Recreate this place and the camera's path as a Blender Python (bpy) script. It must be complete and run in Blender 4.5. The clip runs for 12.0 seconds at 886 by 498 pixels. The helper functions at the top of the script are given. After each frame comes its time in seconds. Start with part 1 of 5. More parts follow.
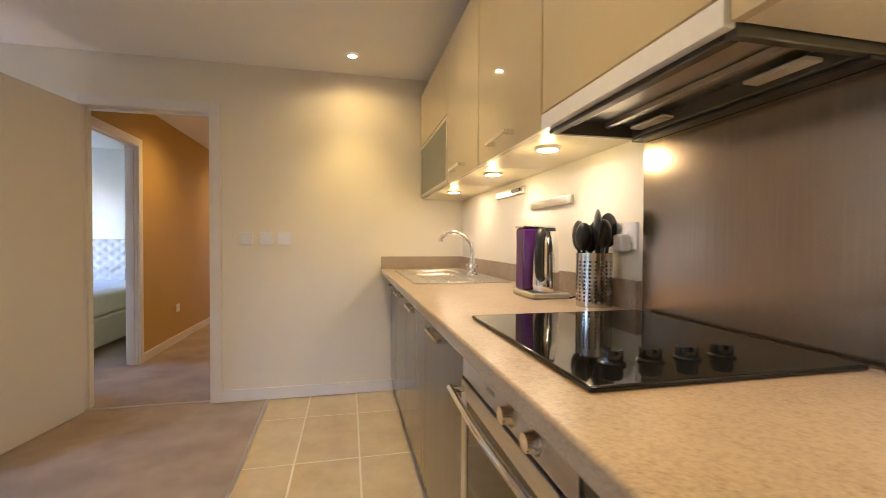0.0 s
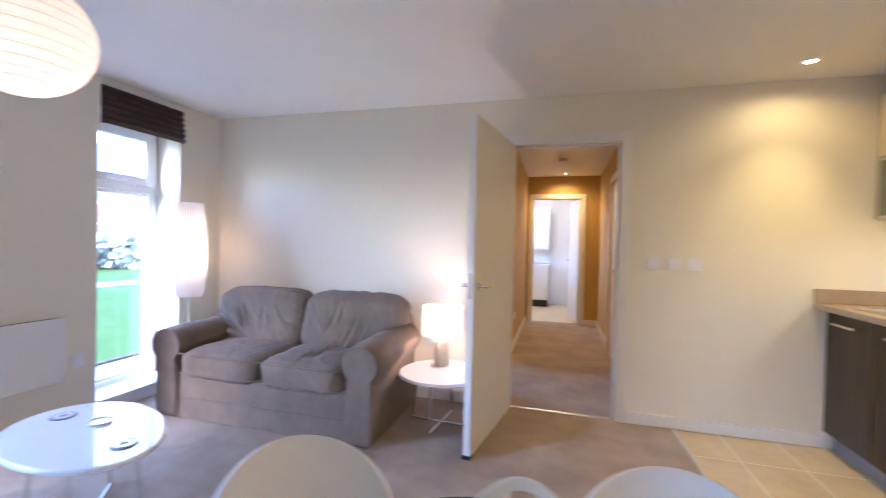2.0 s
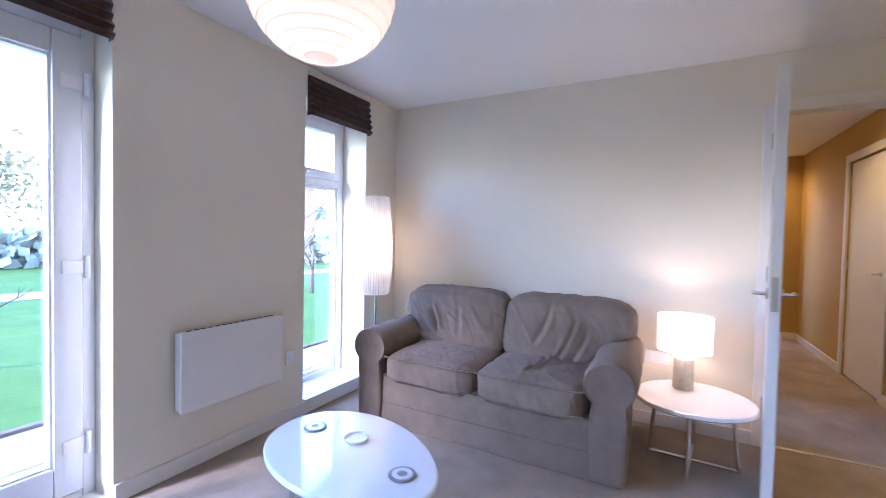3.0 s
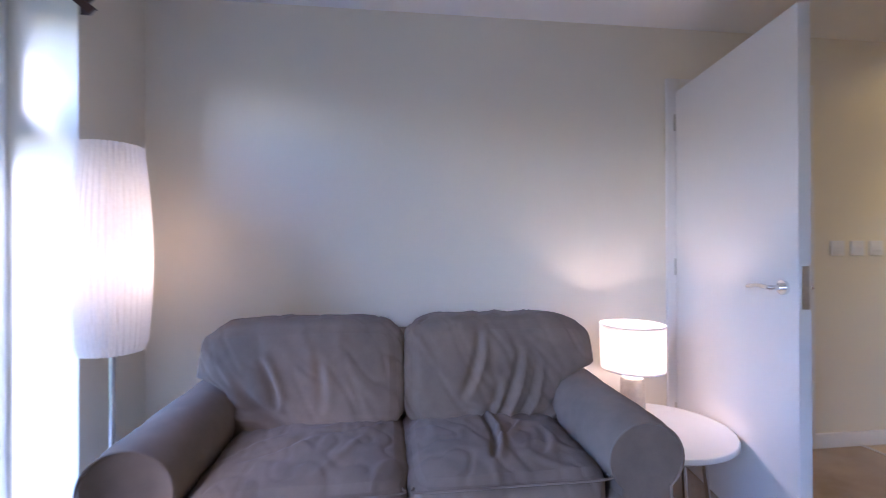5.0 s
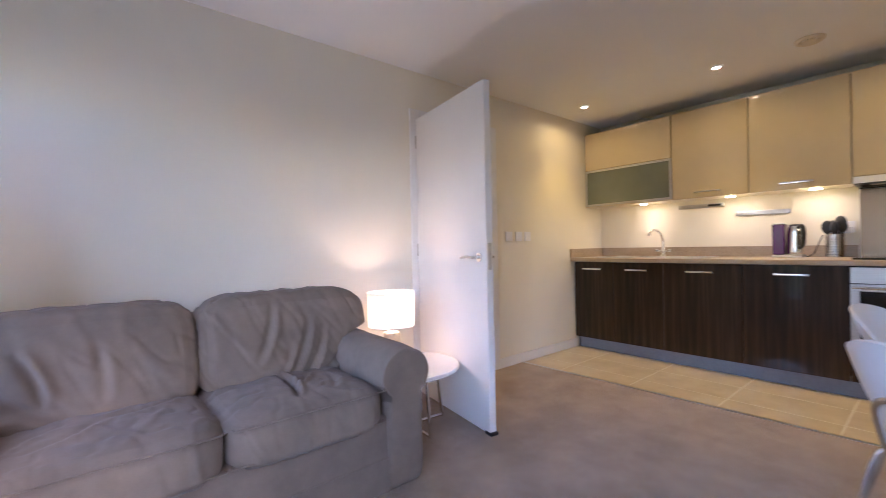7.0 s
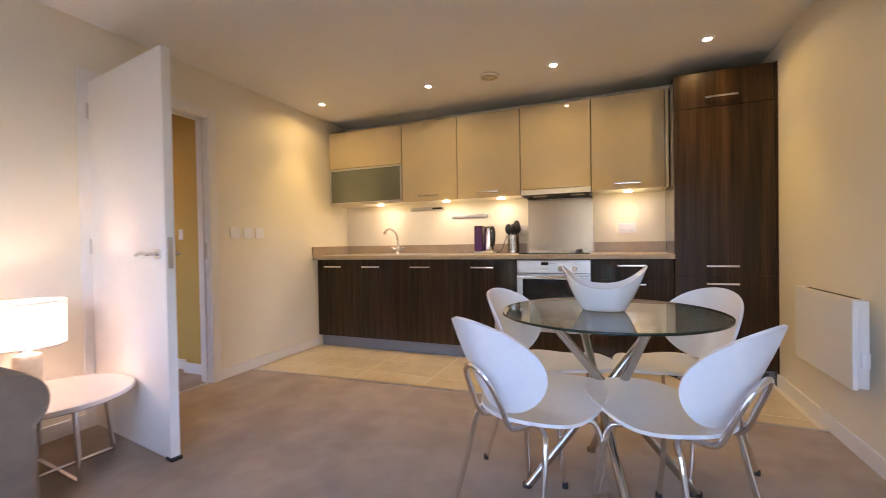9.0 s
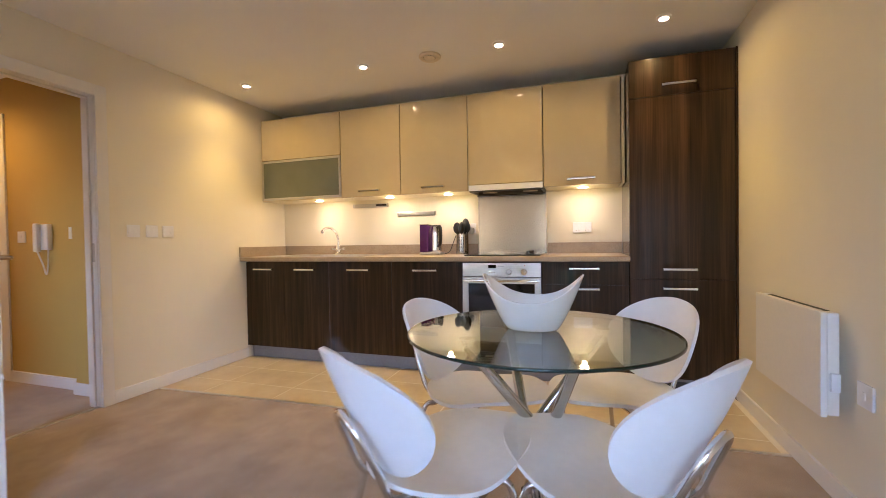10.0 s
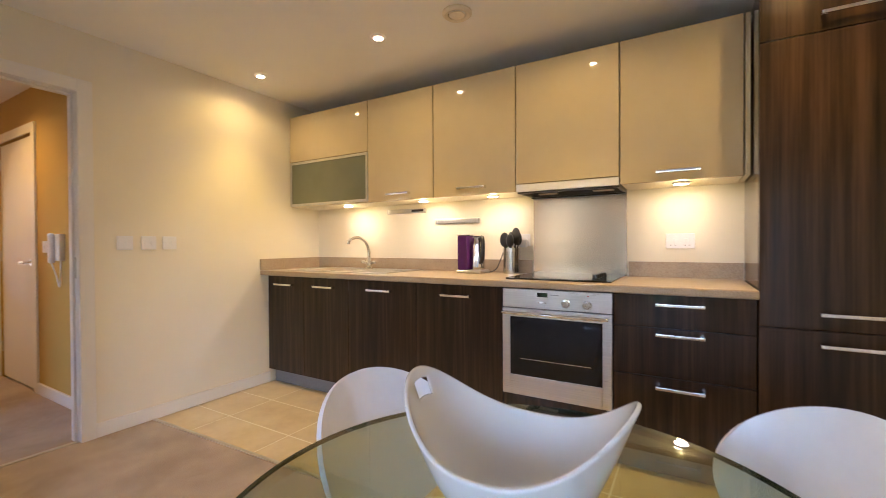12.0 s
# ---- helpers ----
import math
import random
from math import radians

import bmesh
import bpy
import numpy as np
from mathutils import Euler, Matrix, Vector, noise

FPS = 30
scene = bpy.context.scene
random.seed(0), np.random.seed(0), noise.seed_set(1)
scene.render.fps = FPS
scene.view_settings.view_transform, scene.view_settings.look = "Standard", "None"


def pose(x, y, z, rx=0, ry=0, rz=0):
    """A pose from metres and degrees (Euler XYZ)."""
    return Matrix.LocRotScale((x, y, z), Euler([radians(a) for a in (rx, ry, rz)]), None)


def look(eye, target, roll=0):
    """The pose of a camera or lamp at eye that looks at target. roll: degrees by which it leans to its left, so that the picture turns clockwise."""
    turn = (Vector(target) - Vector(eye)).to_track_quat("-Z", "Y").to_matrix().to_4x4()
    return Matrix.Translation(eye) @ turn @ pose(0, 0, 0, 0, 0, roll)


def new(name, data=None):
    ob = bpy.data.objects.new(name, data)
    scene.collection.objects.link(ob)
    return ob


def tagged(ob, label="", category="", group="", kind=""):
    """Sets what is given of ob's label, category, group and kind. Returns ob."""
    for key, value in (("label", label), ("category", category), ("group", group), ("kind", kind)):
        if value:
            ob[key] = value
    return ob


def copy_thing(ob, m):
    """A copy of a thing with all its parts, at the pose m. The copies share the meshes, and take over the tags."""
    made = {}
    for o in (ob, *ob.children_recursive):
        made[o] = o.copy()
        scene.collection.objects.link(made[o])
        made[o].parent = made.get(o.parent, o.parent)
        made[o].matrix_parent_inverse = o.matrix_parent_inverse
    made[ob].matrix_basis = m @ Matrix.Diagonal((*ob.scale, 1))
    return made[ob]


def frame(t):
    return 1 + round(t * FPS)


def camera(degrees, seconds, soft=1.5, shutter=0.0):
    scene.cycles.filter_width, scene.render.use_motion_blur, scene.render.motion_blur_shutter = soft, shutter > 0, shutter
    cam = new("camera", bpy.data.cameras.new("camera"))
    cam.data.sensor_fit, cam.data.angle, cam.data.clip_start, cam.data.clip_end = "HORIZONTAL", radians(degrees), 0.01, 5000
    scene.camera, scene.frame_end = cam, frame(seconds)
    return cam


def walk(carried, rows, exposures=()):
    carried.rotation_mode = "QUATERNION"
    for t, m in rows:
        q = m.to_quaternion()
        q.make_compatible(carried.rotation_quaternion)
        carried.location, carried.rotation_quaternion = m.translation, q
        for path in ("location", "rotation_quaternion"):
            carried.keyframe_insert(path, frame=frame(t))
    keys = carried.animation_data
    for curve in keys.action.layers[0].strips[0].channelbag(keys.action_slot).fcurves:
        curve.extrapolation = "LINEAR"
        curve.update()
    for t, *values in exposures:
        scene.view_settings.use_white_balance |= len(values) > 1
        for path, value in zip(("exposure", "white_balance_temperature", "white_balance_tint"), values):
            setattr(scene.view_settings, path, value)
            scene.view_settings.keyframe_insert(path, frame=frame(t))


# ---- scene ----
cam = camera(93.1, 12.0, 0.6, 0.4)
PATH = [
    (0, (0.085, 0.112, 1.131), (0.522, 2.063, 1.093), 0.3),
    (0.5, (-0.085, 0.168, 1.146), (0.337, 2.122, 1.121), 0.7),
    (1, (-0.42, 0.180, 1.192), (-0.238, 2.171, 1.160), 0.6),
    (1.5, (-0.813, 0.144, 1.19), (-0.963, 2.138, 1.182), 1.1),
    (2, (-1.253, 0.062, 1.253), (-1.786, 1.99, 1.222), 1.3),
    (2.5, (-1.635, 0.067, 1.253), (-2.524, 1.858, 1.199), 1.2),
    (2.7, (-1.856, 0.079, 1.244), (-2.812, 1.834, 1.184), 1.2),
    (4.3, (-2.908, 0.853, 1.176), (-3.296, 2.814, 1.132), 0.4),
    (4.5, (-2.966, 0.936, 1.175), (-3.191, 2.923, 1.128), 0.2),
    (5, (-3.145, 1.141, 1.139), (-2.91, 3.127, 1.144), -0.2),
    (5.5, (-3.363, 1.212, 1.134), (-2.694, 3.097, 1.132), -0.6),
    (6, (-3.441, 1.092, 1.109), (-2.536, 2.875, 1.098), -0.9),
    (6.5, (-3.471, 0.952, 1.081), (-2.387, 2.633, 1.071), -1.0),
    (7, (-3.439, 0.795, 1.064), (-2.158, 2.331, 1.053), -1.2),
    (7.5, (-3.404, 0.658, 1.065), (-1.95, 2.031, 1.051), -1.3),
    (7.7, (-3.395, 0.608, 1.059), (-1.848, 1.876, 1.04), -1.4),
    (9.3, (-3.022, 0.439, 1.027), (-1.139, 1.112, 0.994), -1.0),
    (9.5, (-2.948, 0.414, 1.028), (-1.054, 1.054, 0.991), -1.0),
    (10, (-2.695, 0.341, 1.037), (-0.796, 0.967, 1.001), -0.9),
    (10.5, (-2.444, 0.323, 1.035), (-0.545, 0.95, 0.997), -0.7),
    (11, (-2.186, 0.323, 1.057), (-0.295, 0.972, 1.026), -0.7),
    (11.5, (-1.986, 0.309, 1.082), (-0.158, 1.121, 1.053), -0.6),
    (12, (-1.843, 0.283, 1.12), (-0.12, 1.298, 1.1), -0.3),
]
EXPOSURES = [(0, 4.7, 5450, 32), (1, 4.8, 5350, 32), (2, 4.95, 4950, 32), (2.7, 4.85, 4850, 32), (4.3, 4.25, 4700, 36), (5, 4.2, 4700, 36), (5.5, 4.2, 4900, 35), (7.5, 4.65, 5200, 36), (9.3, 4.72, 5750, 35), (12, 4.9, 5650, 32)]
walk(cam, [(t, look(eye, target, roll)) for t, eye, target, roll in PATH], EXPOSURES)

# strengths of the lamps, places that are tuned
SKY = 0.15
KITCHEN_W, SPILL_W, HALL_W_LAMP, PUCK_W = 1.45, 0.30, 1.6, 0.040
TABLE_W, FLOOR_W, PENDANT_W = 0.33, 0.12, 0.08
LANTERN = (-3.068, 1.077, 1.939, 0.215)
CHAIRS = ((-1.621, 0.727, -127), (-1.558, 0.285, -35), (-1.074, 0.753, 162.5), (-0.941, 0.200, 42.5))

# ---------------------------------------------------------------- world, sun, exposure
world = bpy.data.worlds.new("sky")
scene.world = world
world.use_nodes = True
wn = world.node_tree
sky = wn.nodes.new("ShaderNodeTexSky")
sky.sky_type = "NISHITA"
sky.sun_disc = False
sky.sun_elevation, sky.sun_rotation = radians(28), radians(200)
sky.air_density, sky.dust_density, sky.ozone_density = 1.3, 0.4, 2.0
wn.links.new(sky.outputs[0], wn.nodes["Background"].inputs[0])
wn.nodes["Background"].inputs[1].default_value = SKY
sun = new("sun", bpy.data.lights.new("sun", "SUN"))
sun.data.energy, sun.data.angle, sun.data.color = 0.6, radians(15), (1.0, 0.95, 0.88)
sun.matrix_world = look((0, 0, 30), (16, 44, -25 + 30))

# plan of the flat, in metres
WALL_N = 3.27          # wall with the hall door and the sofa
WALL_S = -0.60         # wall behind the tall unit and the second heater
WALL_E = 0.945         # kitchen wall
WALL_W = -4.305        # window wall
CEIL = 2.345
HALL_W, HALL_E, HALL_N = -1.76, -0.66, 7.0

# ---------------------------------------------------------------- materials
MATS = {}


def mat(name):
    m = bpy.data.materials.new(name)
    m.use_nodes = True
    MATS[name] = m
    return m, m.node_tree, m.node_tree.nodes["Principled BSDF"]


def coords(nt, scale=(1, 1, 1), kind="Object"):
    tc = nt.nodes.new("ShaderNodeTexCoord")
    mp = nt.nodes.new("ShaderNodeMapping")
    mp.inputs["Scale"].default_value = scale
    nt.links.new(tc.outputs[kind], mp.inputs[0])
    return mp.outputs[0]


def noise_tex(nt, vec, scale, detail=4.0, rough=0.55):
    n = nt.nodes.new("ShaderNodeTexNoise")
    n.inputs["Scale"].default_value, n.inputs["Detail"].default_value, n.inputs["Roughness"].default_value = scale, detail, rough
    nt.links.new(vec, n.inputs["Vector"])
    return n.outputs[0]


def ramp(nt, fac, stops):
    r = nt.nodes.new("ShaderNodeValToRGB")
    while len(r.color_ramp.elements) < len(stops):
        r.color_ramp.elements.new(0.5)
    for e, (p, c) in zip(r.color_ramp.elements, stops):
        e.position, e.color = p, (*c, 1)
    nt.links.new(fac, r.inputs[0])
    return r.outputs[0]


def bump(nt, bsdf, height, strength, distance=0.002):
    b = nt.nodes.new("ShaderNodeBump")
    b.inputs["Strength"].default_value, b.inputs["Distance"].default_value = strength, distance
    nt.links.new(height, b.inputs["Height"])
    nt.links.new(b.outputs[0], bsdf.inputs["Normal"])


def tint(c, k):
    return tuple(min(1.0, v * k) for v in c)


def painted(name, colour, rough=0.6, spread=0.05, fine=180.0, relief=0.12, kind="Object"):
    """Paint: faint cloudiness at a metre, roller grain at a millimetre."""
    m, nt, b = mat(name)
    v = coords(nt, kind=kind)
    big = noise_tex(nt, v, 1.3, 3)
    nt.links.new(ramp(nt, big, [(0.3, tint(colour, 1 - spread)), (0.7, tint(colour, 1 + spread))]), b.inputs["Base Color"])
    b.inputs["Roughness"].default_value = rough
    bump(nt, b, noise_tex(nt, v, fine, 2), relief, 0.001)
    return m


def plain(name, colour, rough=0.4, metal=0.0, grain=0.08, scale=60.0, coat=0.0):
    m, nt, b = mat(name)
    v = coords(nt)
    n = noise_tex(nt, v, scale, 3)
    nt.links.new(ramp(nt, n, [(0.25, tint(colour, 1 - grain)), (0.75, tint(colour, 1 + grain))]), b.inputs["Base Color"])
    r = nt.nodes.new("ShaderNodeMapRange")
    r.inputs["To Min"].default_value, r.inputs["To Max"].default_value = max(0.02, rough * 0.85), min(1, rough * 1.15)
    nt.links.new(noise_tex(nt, v, scale * 0.2, 3), r.inputs[0])
    nt.links.new(r.outputs[0], b.inputs["Roughness"])
    b.inputs["Metallic"].default_value = metal
    b.inputs["Coat Weight"].default_value = coat
    return m


def brushed(name, colour, rough, axis_scale, metal=1.0):
    m, nt, b = mat(name)
    v = coords(nt, axis_scale)
    n = noise_tex(nt, v, 1.0, 4, 0.7)
    nt.links.new(ramp(nt, n, [(0.3, tint(colour, 0.88)), (0.7, tint(colour, 1.08))]), b.inputs["Base Color"])
    r = nt.nodes.new("ShaderNodeMapRange")
    r.inputs["To Min"].default_value, r.inputs["To Max"].default_value = rough * 0.75, rough * 1.25
    nt.links.new(n, r.inputs[0])
    nt.links.new(r.outputs[0], b.inputs["Roughness"])
    b.inputs["Metallic"].default_value = metal
    bump(nt, b, n, 0.05, 0.0004)
    return m


def fabric(name, colour, weave=700.0, cloud=5.0, spread=0.14, relief=0.5, sheen=0.25):
    m, nt, b = mat(name)
    v = coords(nt)
    cl = noise_tex(nt, v, cloud, 5, 0.6)
    fn = noise_tex(nt, v, weave, 2)
    mix = nt.nodes.new("ShaderNodeMath")
    mix.operation = "MULTIPLY_ADD"
    mix.inputs[1].default_value = 0.35
    nt.links.new(fn, mix.inputs[0])
    nt.links.new(cl, mix.inputs[2])
    nt.links.new(ramp(nt, mix.outputs[0], [(0.45, tint(colour, 1 - spread)), (0.9, tint(colour, 1 + spread))]), b.inputs["Base Color"])
    b.inputs["Roughness"].default_value = 0.92
    b.inputs["Sheen Weight"].default_value = sheen
    b.inputs["Specular IOR Level"].default_value = 0.2
    bump(nt, b, mix.outputs[0], relief, 0.0015)
    return m


def glowing(name, colour, strength):
    m, nt, b = mat(name)
    b.inputs["Base Color"].default_value = (*colour, 1)
    b.inputs["Emission Color"].default_value = (*colour, 1)
    b.inputs["Emission Strength"].default_value = strength
    return m


def shade_mat(name, colour, pleats=0.0):
    """Thin lit cloth or paper: half of the light goes through."""
    m, nt, b = mat(name)
    out = nt.nodes["Material Output"]
    tr = nt.nodes.new("ShaderNodeBsdfTranslucent")
    di = nt.nodes.new("ShaderNodeBsdfDiffuse")
    mx = nt.nodes.new("ShaderNodeMixShader")
    v = coords(nt)
    c = ramp(nt, noise_tex(nt, v, 90, 3), [(0.3, tint(colour, 0.93)), (0.7, colour)])
    for s in (tr, di):
        nt.links.new(c, s.inputs[0])
    mx.inputs[0].default_value = 0.62
    nt.links.new(di.outputs[0], mx.inputs[1])
    nt.links.new(tr.outputs[0], mx.inputs[2])
    nt.links.new(mx.outputs[0], out.inputs[0])
    return m


def pane_mat(name, colour, gloss=1.0):
    """A thin window pane: clear, with a mirror-like gloss at grazing angles."""
    m, nt, b = mat(name)
    out = nt.nodes["Material Output"]
    tr = nt.nodes.new("ShaderNodeBsdfTransparent")
    tr.inputs[0].default_value = (*colour, 1)
    gl = nt.nodes.new("ShaderNodeBsdfGlossy")
    gl.inputs["Roughness"].default_value = 0.01
    lw = nt.nodes.new("ShaderNodeLayerWeight")
    pw = nt.nodes.new("ShaderNodeMath")
    pw.operation, pw.inputs[1].default_value = "POWER", 5.0
    nt.links.new(lw.outputs["Facing"], pw.inputs[0])
    fr = nt.nodes.new("ShaderNodeMath")
    fr.operation, fr.inputs[1].default_value, fr.inputs[2].default_value = "MULTIPLY_ADD", 0.95 * gloss, 0.045 * gloss
    nt.links.new(pw.outputs[0], fr.inputs[0])
    mx = nt.nodes.new("ShaderNodeMixShader")
    nt.links.new(fr.outputs[0], mx.inputs[0])
    nt.links.new(tr.outputs[0], mx.inputs[1])
    nt.links.new(gl.outputs[0], mx.inputs[2])
    nt.links.new(mx.outputs[0], out.inputs[0])
    return m


WALLC = (0.80, 0.745, 0.61)
painted("wall_paint", WALLC, 0.62, 0.025)
painted("hall_paint", (0.52, 0.345, 0.075), 0.62, 0.03)
painted("ceiling_paint", (0.84, 0.83, 0.80), 0.75, 0.02)
painted("white_gloss", (0.80, 0.78, 0.74), 0.3, 0.02, 90, 0.04)
painted("door_paint", (0.80, 0.77, 0.72), 0.42, 0.02, 60, 0.06)
plain("upvc", (0.78, 0.80, 0.82), 0.25, 0, 0.02)
plain("heater_white", (0.80, 0.79, 0.76), 0.35, 0, 0.02)
plain("plastic_white", (0.82, 0.82, 0.84), 0.3, 0, 0.03)
plain("plastic_black", (0.015, 0.015, 0.016), 0.35)
plain("rubber_black", (0.02, 0.02, 0.02), 0.7)
plain("cream_gloss", (0.60, 0.49, 0.30), 0.45, 0, 0.025, 8, 1.0).node_tree.nodes["Principled BSDF"].inputs["Specular IOR Level"].default_value = 0.15
plain("cream_carcass", (0.72, 0.64, 0.48), 0.4, 0, 0.03)
plain("chrome", (0.80, 0.79, 0.77), 0.1, 1.0, 0.03)
brushed("steel", (0.62, 0.60, 0.57), 0.30, (3, 3, 260))
brushed("steel_upright", (0.42, 0.325, 0.225), 0.24, (6, 220, 3))
brushed("steel_bright", (0.55, 0.53, 0.50), 0.16, (3, 3, 260))
brushed("alu", (0.70, 0.69, 0.67), 0.35, (4, 4, 300))
plain("pebble_white", (0.80, 0.80, 0.80), 0.12, 0, 0.015, 10, 0.5)
plain("ceramic", (0.82, 0.82, 0.81), 0.14, 0, 0.015, 10, 0.5)
plain("utensil_green", (0.06, 0.10, 0.03), 0.4)
plain("chair_shell", (0.84, 0.84, 0.85), 0.3, 0, 0.02, 30)
plain("seat_lacquer", (0.78, 0.76, 0.72), 0.35, 0, 0.03, 30)
plain("stone_base", (0.62, 0.55, 0.42), 0.5, 0, 0.12, 40)
plain("purple", (0.075, 0.016, 0.115), 0.2, 0, 0.06)
plain("oven_black", (0.008, 0.008, 0.009), 0.06)
plain("hob_black", (0.006, 0.006, 0.007), 0.05)
plain("hood_grey", (0.10, 0.095, 0.085), 0.3, 0.3)
plain("dark_recess", (0.02, 0.018, 0.016), 0.7)
plain("plinth_grey", (0.20, 0.20, 0.21), 0.4)
plain("brass_plate", (0.55, 0.52, 0.46), 0.3, 1.0)
plain("marker_grey", (0.25, 0.24, 0.23), 0.5)
plain("marker_red", (0.45, 0.03, 0.02), 0.4)
fabric("sofa_cloth", (0.212, 0.160, 0.119), 520, 7, 0.16, 0.5, 0.08)
fabric("sofa_piping", (0.075, 0.056, 0.044), 520, 7, 0.13, 0.3, 0.05)
fabric("blind_cloth", (0.055, 0.030, 0.024), 300, 20, 0.35, 0.6, 0.3)
fabric("bed_cloth", (0.62, 0.61, 0.60), 260, 6, 0.06, 0.3, 0.1)
fabric("headboard_cloth", (0.58, 0.56, 0.54), 260, 6, 0.06, 0.3, 0.1)
fabric("bed_dark", (0.10, 0.09, 0.085), 200, 6, 0.1, 0.3, 0.1)
glowing("lamp_disc", (1.0, 0.82, 0.52), 6.0)
# glow of the fill light added in the far room
glowing("far_fill_glow", (1.0, 0.86, 0.62), 1.5)
glowing("bulb_glow", (1.0, 0.74, 0.42), 0.8)
shade_mat("shade_cloth", (0.80, 0.77, 0.72))
shade_mat("paper", (0.82, 0.79, 0.73))
pane_mat("pane", (0.96, 0.98, 0.98))

# frosted green cabinet glass
m, nt, b = mat("frosted")
nt.links.new(ramp(nt, noise_tex(nt, coords(nt), 5, 2), [(0.3, (0.150, 0.165, 0.115)), (0.7, (0.175, 0.190, 0.135))]), b.inputs["Base Color"])
b.inputs["Roughness"].default_value = 0.28
b.inputs["Coat Weight"].default_value = 0.3

# clear table glass, greenish in its depth
pane_mat("table_glass", (0.79, 0.84, 0.76), 1.4)
plain("glass_edge", (0.008, 0.026, 0.022), 0.08, 0, 0.03)

# dark streaked veneer under lacquer
m, nt, b = mat("wenge")
w1 = noise_tex(nt, coords(nt, (13, 13, 0.5)), 1.6, 5, 0.58)
w2 = noise_tex(nt, coords(nt, (160, 160, 2.2)), 1.0, 3, 0.6)
mx = nt.nodes.new("ShaderNodeMath")
mx.operation = "MULTIPLY_ADD"
mx.inputs[1].default_value = 0.3
nt.links.new(w2, mx.inputs[0])
nt.links.new(w1, mx.inputs[2])
nt.links.new(ramp(nt, mx.outputs[0], [(0.42, (0.009, 0.005, 0.003)), (0.62, (0.028, 0.014, 0.007)), (0.84, (0.068, 0.035, 0.016))]), b.inputs["Base Color"])
b.inputs["Roughness"].default_value = 0.35
b.inputs["Specular IOR Level"].default_value = 0.15
b.inputs["Coat Weight"].default_value = 1.0
b.inputs["Coat IOR"].default_value = 1.3
b.inputs["Coat Roughness"].default_value = 0.06

# speckled laminate worktop
m, nt, b = mat("worktop")
v = coords(nt)
n1 = noise_tex(nt, v, 170, 5, 0.72)
n2 = noise_tex(nt, v, 9, 3)
mx = nt.nodes.new("ShaderNodeMath")
mx.operation = "MULTIPLY_ADD"
mx.inputs[1].default_value = 0.25
nt.links.new(n2, mx.inputs[0])
nt.links.new(n1, mx.inputs[2])
nt.links.new(ramp(nt, mx.outputs[0], [(0.40, (0.15, 0.095, 0.06)), (0.50, (0.31, 0.23, 0.155)), (0.70, (0.42, 0.33, 0.23))]), b.inputs["Base Color"])
b.inputs["Roughness"].default_value = 0.33

# cream floor tile, each a little different
m, nt, b = mat("tile")
v = coords(nt)
oi = nt.nodes.new("ShaderNodeObjectInfo")
ad = nt.nodes.new("ShaderNodeVectorMath")
ad.operation = "ADD"
nt.links.new(v, ad.inputs[0])
nt.links.new(oi.outputs["Random"], ad.inputs[1])
n1 = noise_tex(nt, ad.outputs[0], 5, 6, 0.65)
mx = nt.nodes.new("ShaderNodeMath")
mx.operation = "MULTIPLY_ADD"
mx.inputs[1].default_value = 0.10
nt.links.new(oi.outputs["Random"], mx.inputs[0])
nt.links.new(n1, mx.inputs[2])
nt.links.new(ramp(nt, mx.outputs[0], [(0.3, (0.54, 0.425, 0.26)), (0.55, (0.64, 0.525, 0.345)), (0.8, (0.72, 0.615, 0.44))]), b.inputs["Base Color"])
b.inputs["Roughness"].default_value = 0.28
bump(nt, b, n1, 0.08, 0.002)
plain("grout", (0.84, 0.79, 0.68), 0.8, 0, 0.06)

# loop-pile carpet, with brushed patches
m, nt, b = mat("carpet")
v = coords(nt)
n1 = noise_tex(nt, v, 3.2, 5, 0.62)
n2 = noise_tex(nt, v, 420, 2)
mx = nt.nodes.new("ShaderNodeMath")
mx.operation = "MULTIPLY_ADD"
mx.inputs[1].default_value = 0.45
nt.links.new(n2, mx.inputs[0])
nt.links.new(n1, mx.inputs[2])
nt.links.new(ramp(nt, mx.outputs[0], [(0.45, (0.25, 0.18, 0.118)), (0.72, (0.36, 0.27, 0.185)), (0.95, (0.45, 0.345, 0.25))]), b.inputs["Base Color"])
b.inputs["Roughness"].default_value = 0.95
b.inputs["Specular IOR Level"].default_value = 0.1
b.inputs["Sheen Weight"].default_value = 0.3
bump(nt, b, n2, 0.9, 0.004)

# outdoors
for nm, c1, c2, sc in (("grass", (0.030, 0.055, 0.010), (0.055, 0.090, 0.020), 2.2), ("paving", (0.15, 0.15, 0.15), (0.22, 0.215, 0.21), 4.0),
                       ("bark", (0.05, 0.035, 0.025), (0.12, 0.09, 0.07), 14.0), ("facade_brick", (0.25, 0.12, 0.08), (0.36, 0.19, 0.13), 6.0)):
    m, nt, b = mat(nm)
    v = coords(nt)
    nt.links.new(ramp(nt, noise_tex(nt, v, sc, 6, 0.7), [(0.3, c1), (0.7, c2)]), b.inputs["Base Color"])
    b.inputs["Roughness"].default_value = 0.9
    b.inputs["Specular IOR Level"].default_value = 0.05
